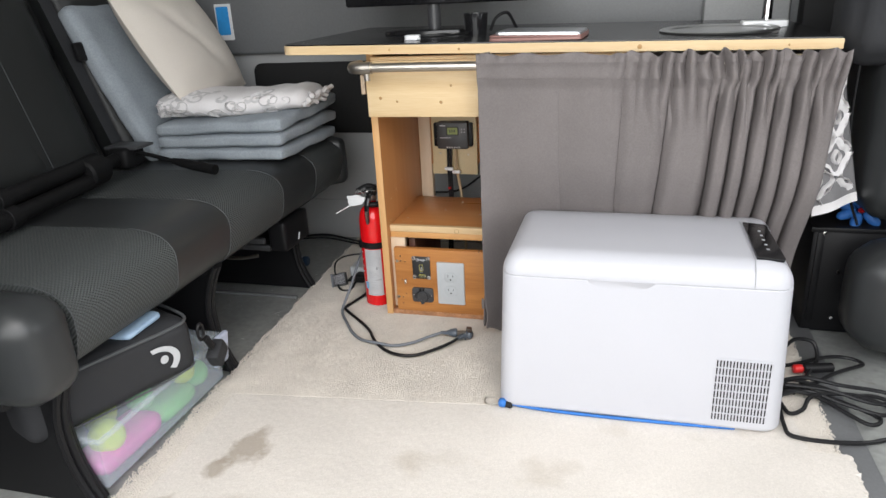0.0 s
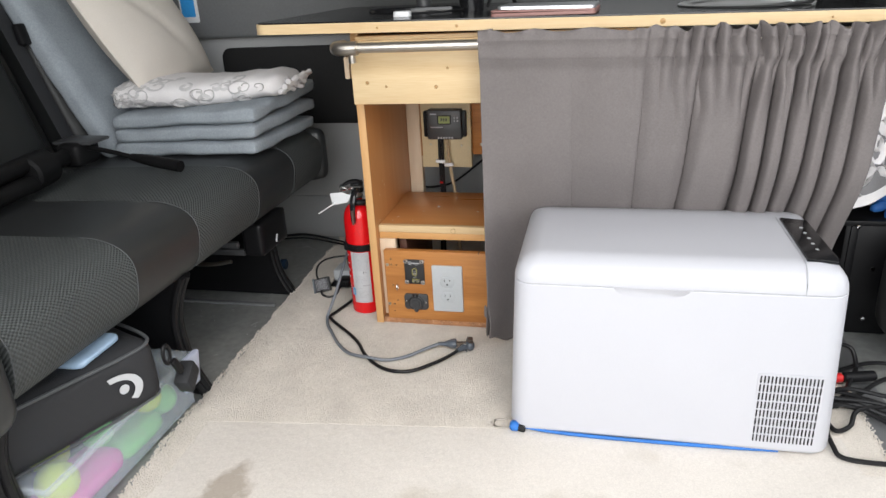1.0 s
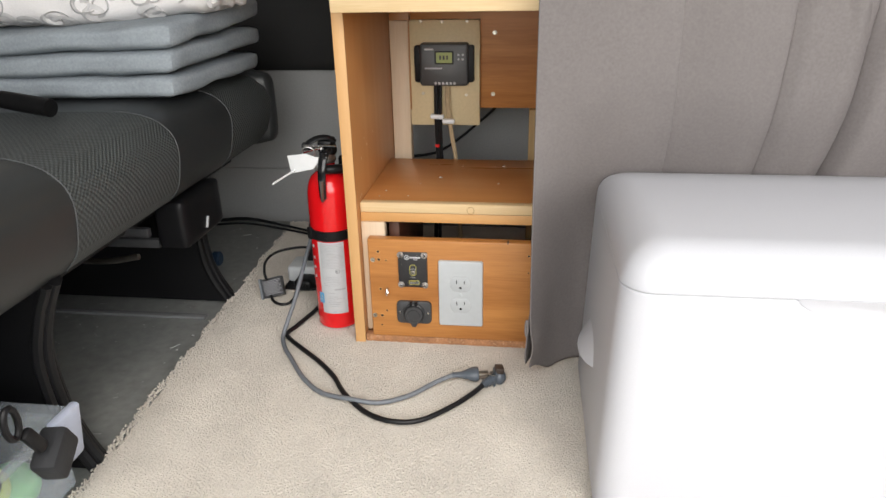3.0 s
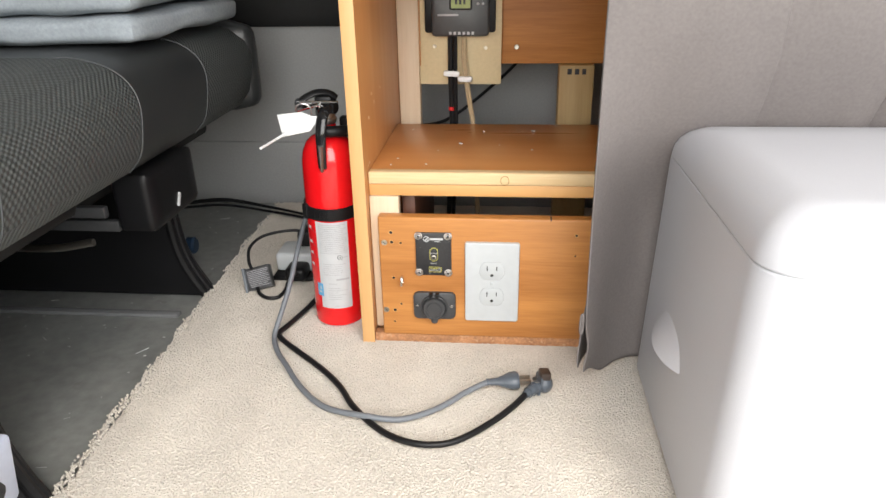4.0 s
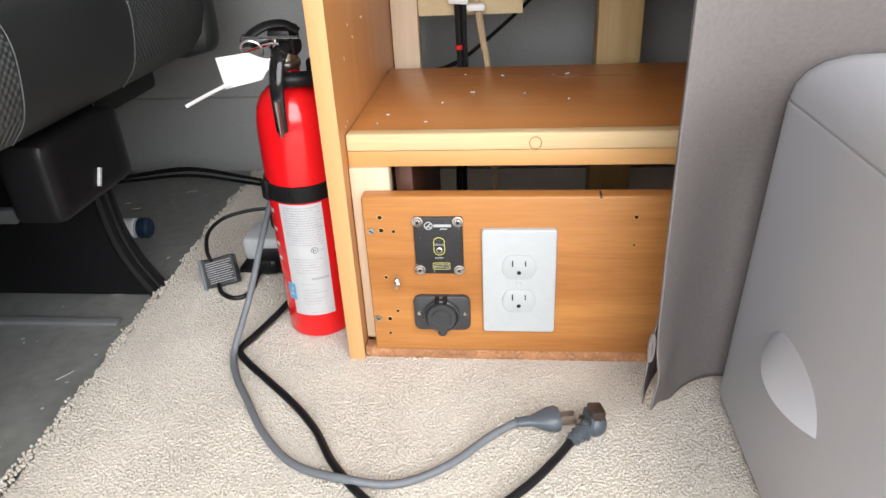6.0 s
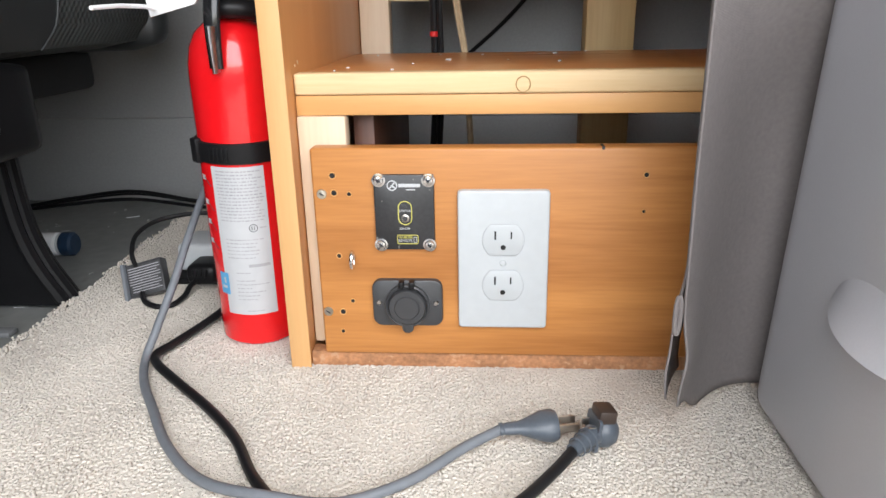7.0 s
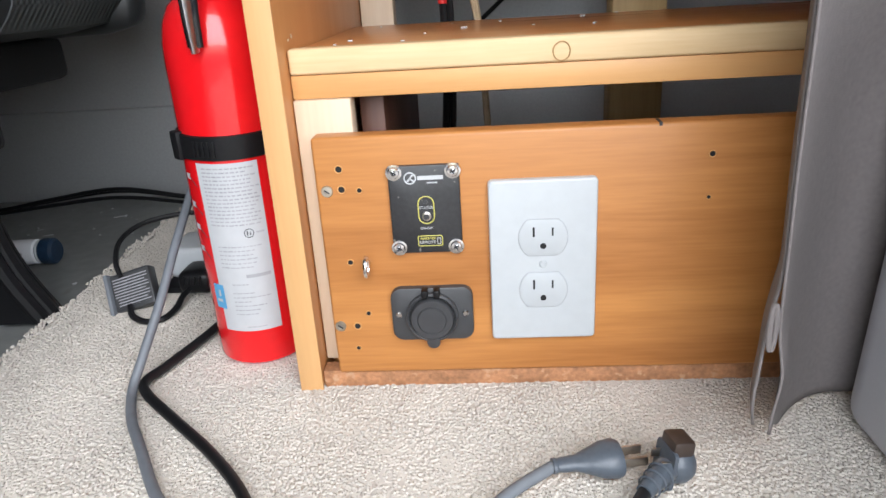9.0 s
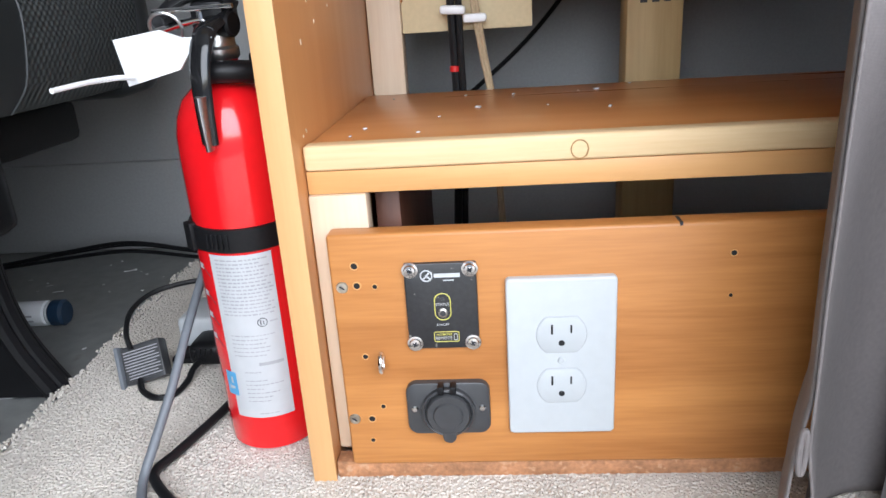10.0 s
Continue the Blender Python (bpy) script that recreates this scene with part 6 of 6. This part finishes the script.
def towel_at(u, v):
    return Vector((0.985 + 0.015 * v + (0.04 + 0.045 * v) * u * 1.15, -0.005 + 0.05 * u + 0.006 * math.sin(u * 7 + v * 2), 0.635 - (0.318 - 0.025 * u) * v))


tb = part("cloth", surface(towel_at, 14, 24), M["towelgrey"], tw)
md = tb.modifiers.new("thickness", "SOLIDIFY")
md.thickness = 0.004
lift = Vector((0, -0.0035, 0))
for u0, v0 in ((0.5, 0.06), (0.5, 0.34), (0.5, 0.62), (0.5, 0.9), (0.05, 0.2), (0.98, 0.2), (0.05, 0.48), (0.98, 0.48), (0.05, 0.76), (0.98, 0.76)):
    ring = [(u0 + (0.3 + 0.06 * math.cos(4 * a)) * math.cos(a), v0 + (0.1 + 0.02 * math.cos(4 * a)) * math.sin(a)) for a in [2 * math.pi * i / 24 for i in range(25)]]
    run = []
    for u, v in ring + [(9, 9)]:
        if 0.02 < u < 0.98 and 0.0 < v < 0.93:
            run.append(towel_at(u, v) + lift)
        else:
            if len(run) > 3:
                part("white_scroll", tube(run, 0.0075, 6, 1, smooth=False, flat=0.25), M["towelwhite"], tw)
            run = []
    for s in (-1, 1):
        leaf = [(u0 + s * 0.1 * math.sin(t * 3.1), v0 + 0.05 * (t * 2 - 1)) for t in [i / 6 for i in range(7)]]
        if all(0.02 < u < 0.98 and 0.0 < v < 0.93 for u, v in leaf):
            part("white_leaf", tube([towel_at(u, v) + lift for u, v in leaf], 0.0065, 6, 2, flat=0.25), M["towelwhite"], tw)
part("white_border", surface(lambda u, v: towel_at(u, 0.93 + 0.07 * v) + Vector((0, -0.003, -0.001)), 10, 2), M["towelwhite"], tw)

eb = thing("equipment_case", (1.2, 0.22, 0), "black equipment case with steel corner fittings", "equipment case")
part("body", box((1.035, 0.1, FLOOR), (1.45, 0.42, 0.255), 0.008), M["black"], eb)
part("edge_strip", box((1.03, 0.096, 0.247), (1.45, 0.1, 0.258), 0.001), M["black"], eb)
part("edge_strip", box((1.045, 0.095, 0.02), (1.06, 0.0995, 0.246), 0.001), M["black"], eb)
for x, z in ((1.058, 0.245), (1.1, 0.15), (1.1, 0.03)):
    part("rivet", lathe([(0, 0.003), (0.004, 0.002), (0.005, 0)], (x, 0.095, z), (0, -1, 0), 12), M["chrome"], eb)
fl = thing("toy_flower", (1.15, 0.17, 0.258), "blue fabric flower lying on the black case", "flower")
for i in range(7):
    a = 2 * math.pi * i / 7
    part("petal", lathe([(0.0, 0), (0.01, 0.012), (0.013, 0.03), (0.009, 0.045), (0, 0.052)], (1.14 + 0.006 * math.cos(a), 0.15 + 0.004 * math.sin(a), 0.288), (math.cos(a), -0.25, 0.75 * math.sin(a)), 10), M["petal"], fl)
part("centre", lathe([(0, -0.01), (0.009, 0), (0, 0.01)], (1.14, 0.142, 0.288), seg=10), M["redp"], fl)
part("stem", tube([(1.14, 0.15, 0.285), (1.16, 0.17, 0.27), (1.2, 0.18, 0.266)], 0.005, 8), M["petal"], fl)
fs = thing("front_seat", (1.35, -0.05, 0), "black vinyl front passenger seat side", "seat")
part("side_cover", cushion((1.095, -0.1, 0.03), (1.6, 0.06, 0.265), 0.06, 0.01, 12), M["leather"], fs)
part("backrest", cushion((1.1, 0.0, 0.3), (1.3, 0.5, 1.2), 0.06, 0.01, 12), M["leather"], fs)
part("base", box((1.2, -0.06, FLOOR), (1.6, 0.05, 0.06), 0.01), M["blackmatt"], fs)
ca = thing("hanging_bag", (1.1, 0.06, 0.72), "black cloth bag hanging beside the worktop", "bag")
part("body", cushion((1.02, 0.0, 0.635), (1.24, 0.16, 0.86), 0.05, 0.012, 12, 0.006), M["bag"], ca)
part("badge", lathe([(0, 0.003), (0.006, 0.002), (0.007, 0)], (1.092, -0.012, 0.7), (0, -1, 0), 12), M["label"], ca)
part("drawstring", tube([(1.06, 0.05, 0.64), (1.065, 0.06, 0.5), (1.09, 0.08, 0.35), (1.12, 0.09, 0.27)], 0.003, 8), M["rubber"], ca)

dc = thing("fridge_lead", (1.0, -0.2, 0), "tangled black fridge lead with a red-tipped plug", "power cord")
LEADS = (
    ((0.91, -0.2, 0.05), (0.95, -0.13, 0.05), (0.985, -0.08, 0.055), (1.025, -0.07, 0.045), (1.03, -0.1, 0.02), (1.01, -0.14, 0.02), (0.985, -0.19, 0.016), (0.958, -0.235, 0.012)),
    ((0.93, -0.14, 0.012), (0.985, -0.11, 0.01), (1.053, -0.073, 0.012), (1.1, -0.064, 0.01), (1.125, -0.085, 0.009), (1.087, -0.118, 0.012), (1.05, -0.15, 0.015), (1.0, -0.2, 0.016), (0.94, -0.225, 0.012)),
    ((0.92, -0.235, 0.018), (0.96, -0.2, 0.022), (1.01, -0.215, 0.02), (1.06, -0.225, 0.012), (1.112, -0.218, 0.01), (1.14, -0.24, 0.008), (1.11, -0.28, 0.008), (1.04, -0.26, 0.014), (0.985, -0.235, 0.02), (0.93, -0.25, 0.015)),
    ((0.93, -0.205, 0.01), (0.99, -0.222, 0.01), (1.05, -0.25, 0.008), (1.1, -0.29, 0.006), (1.078, -0.315, 0.006), (1.04, -0.285, 0.01), (1.0, -0.245, 0.014), (0.95, -0.24, 0.02), (0.925, -0.26, 0.012)),
    ((0.93, -0.22, 0.028), (0.985, -0.2, 0.03), (1.05, -0.205, 0.022), (1.13, -0.2, 0.012), (1.16, -0.225, 0.01), (1.1, -0.25, 0.014), (1.02, -0.235, 0.026), (0.94, -0.235, 0.03)),
    ((0.925, -0.27, 0.012), (0.938, -0.305, 0.008), (0.965, -0.29, 0.01), (0.99, -0.25, 0.018), (1.06, -0.235, 0.02), (1.12, -0.25, 0.012), (1.16, -0.28, 0.006)),
    ((0.928, -0.24, 0.01), (0.922, -0.3, 0.01), (0.921, -0.35, 0.008), (0.928, -0.376, 0.006), (0.975, -0.383, 0.005), (1.043, -0.373, 0.002), (1.1, -0.345, -0.002), (1.2, -0.28, -0.006)),
)
for pts in LEADS:
    part("lead", tube(pts, 0.0042, 8), M["rubber"], dc)
part("plug_body", rod((0.994, -0.142, 0.018), (1.055, -0.13, 0.02), 0.0105, 14, round_end=0.003), M["black"], dc)
part("plug_tip", rod((0.973, -0.146, 0.017), (0.9935, -0.142, 0.018), 0.0095, 14, round_end=0.003), M["redp"], dc, "red plug tip")
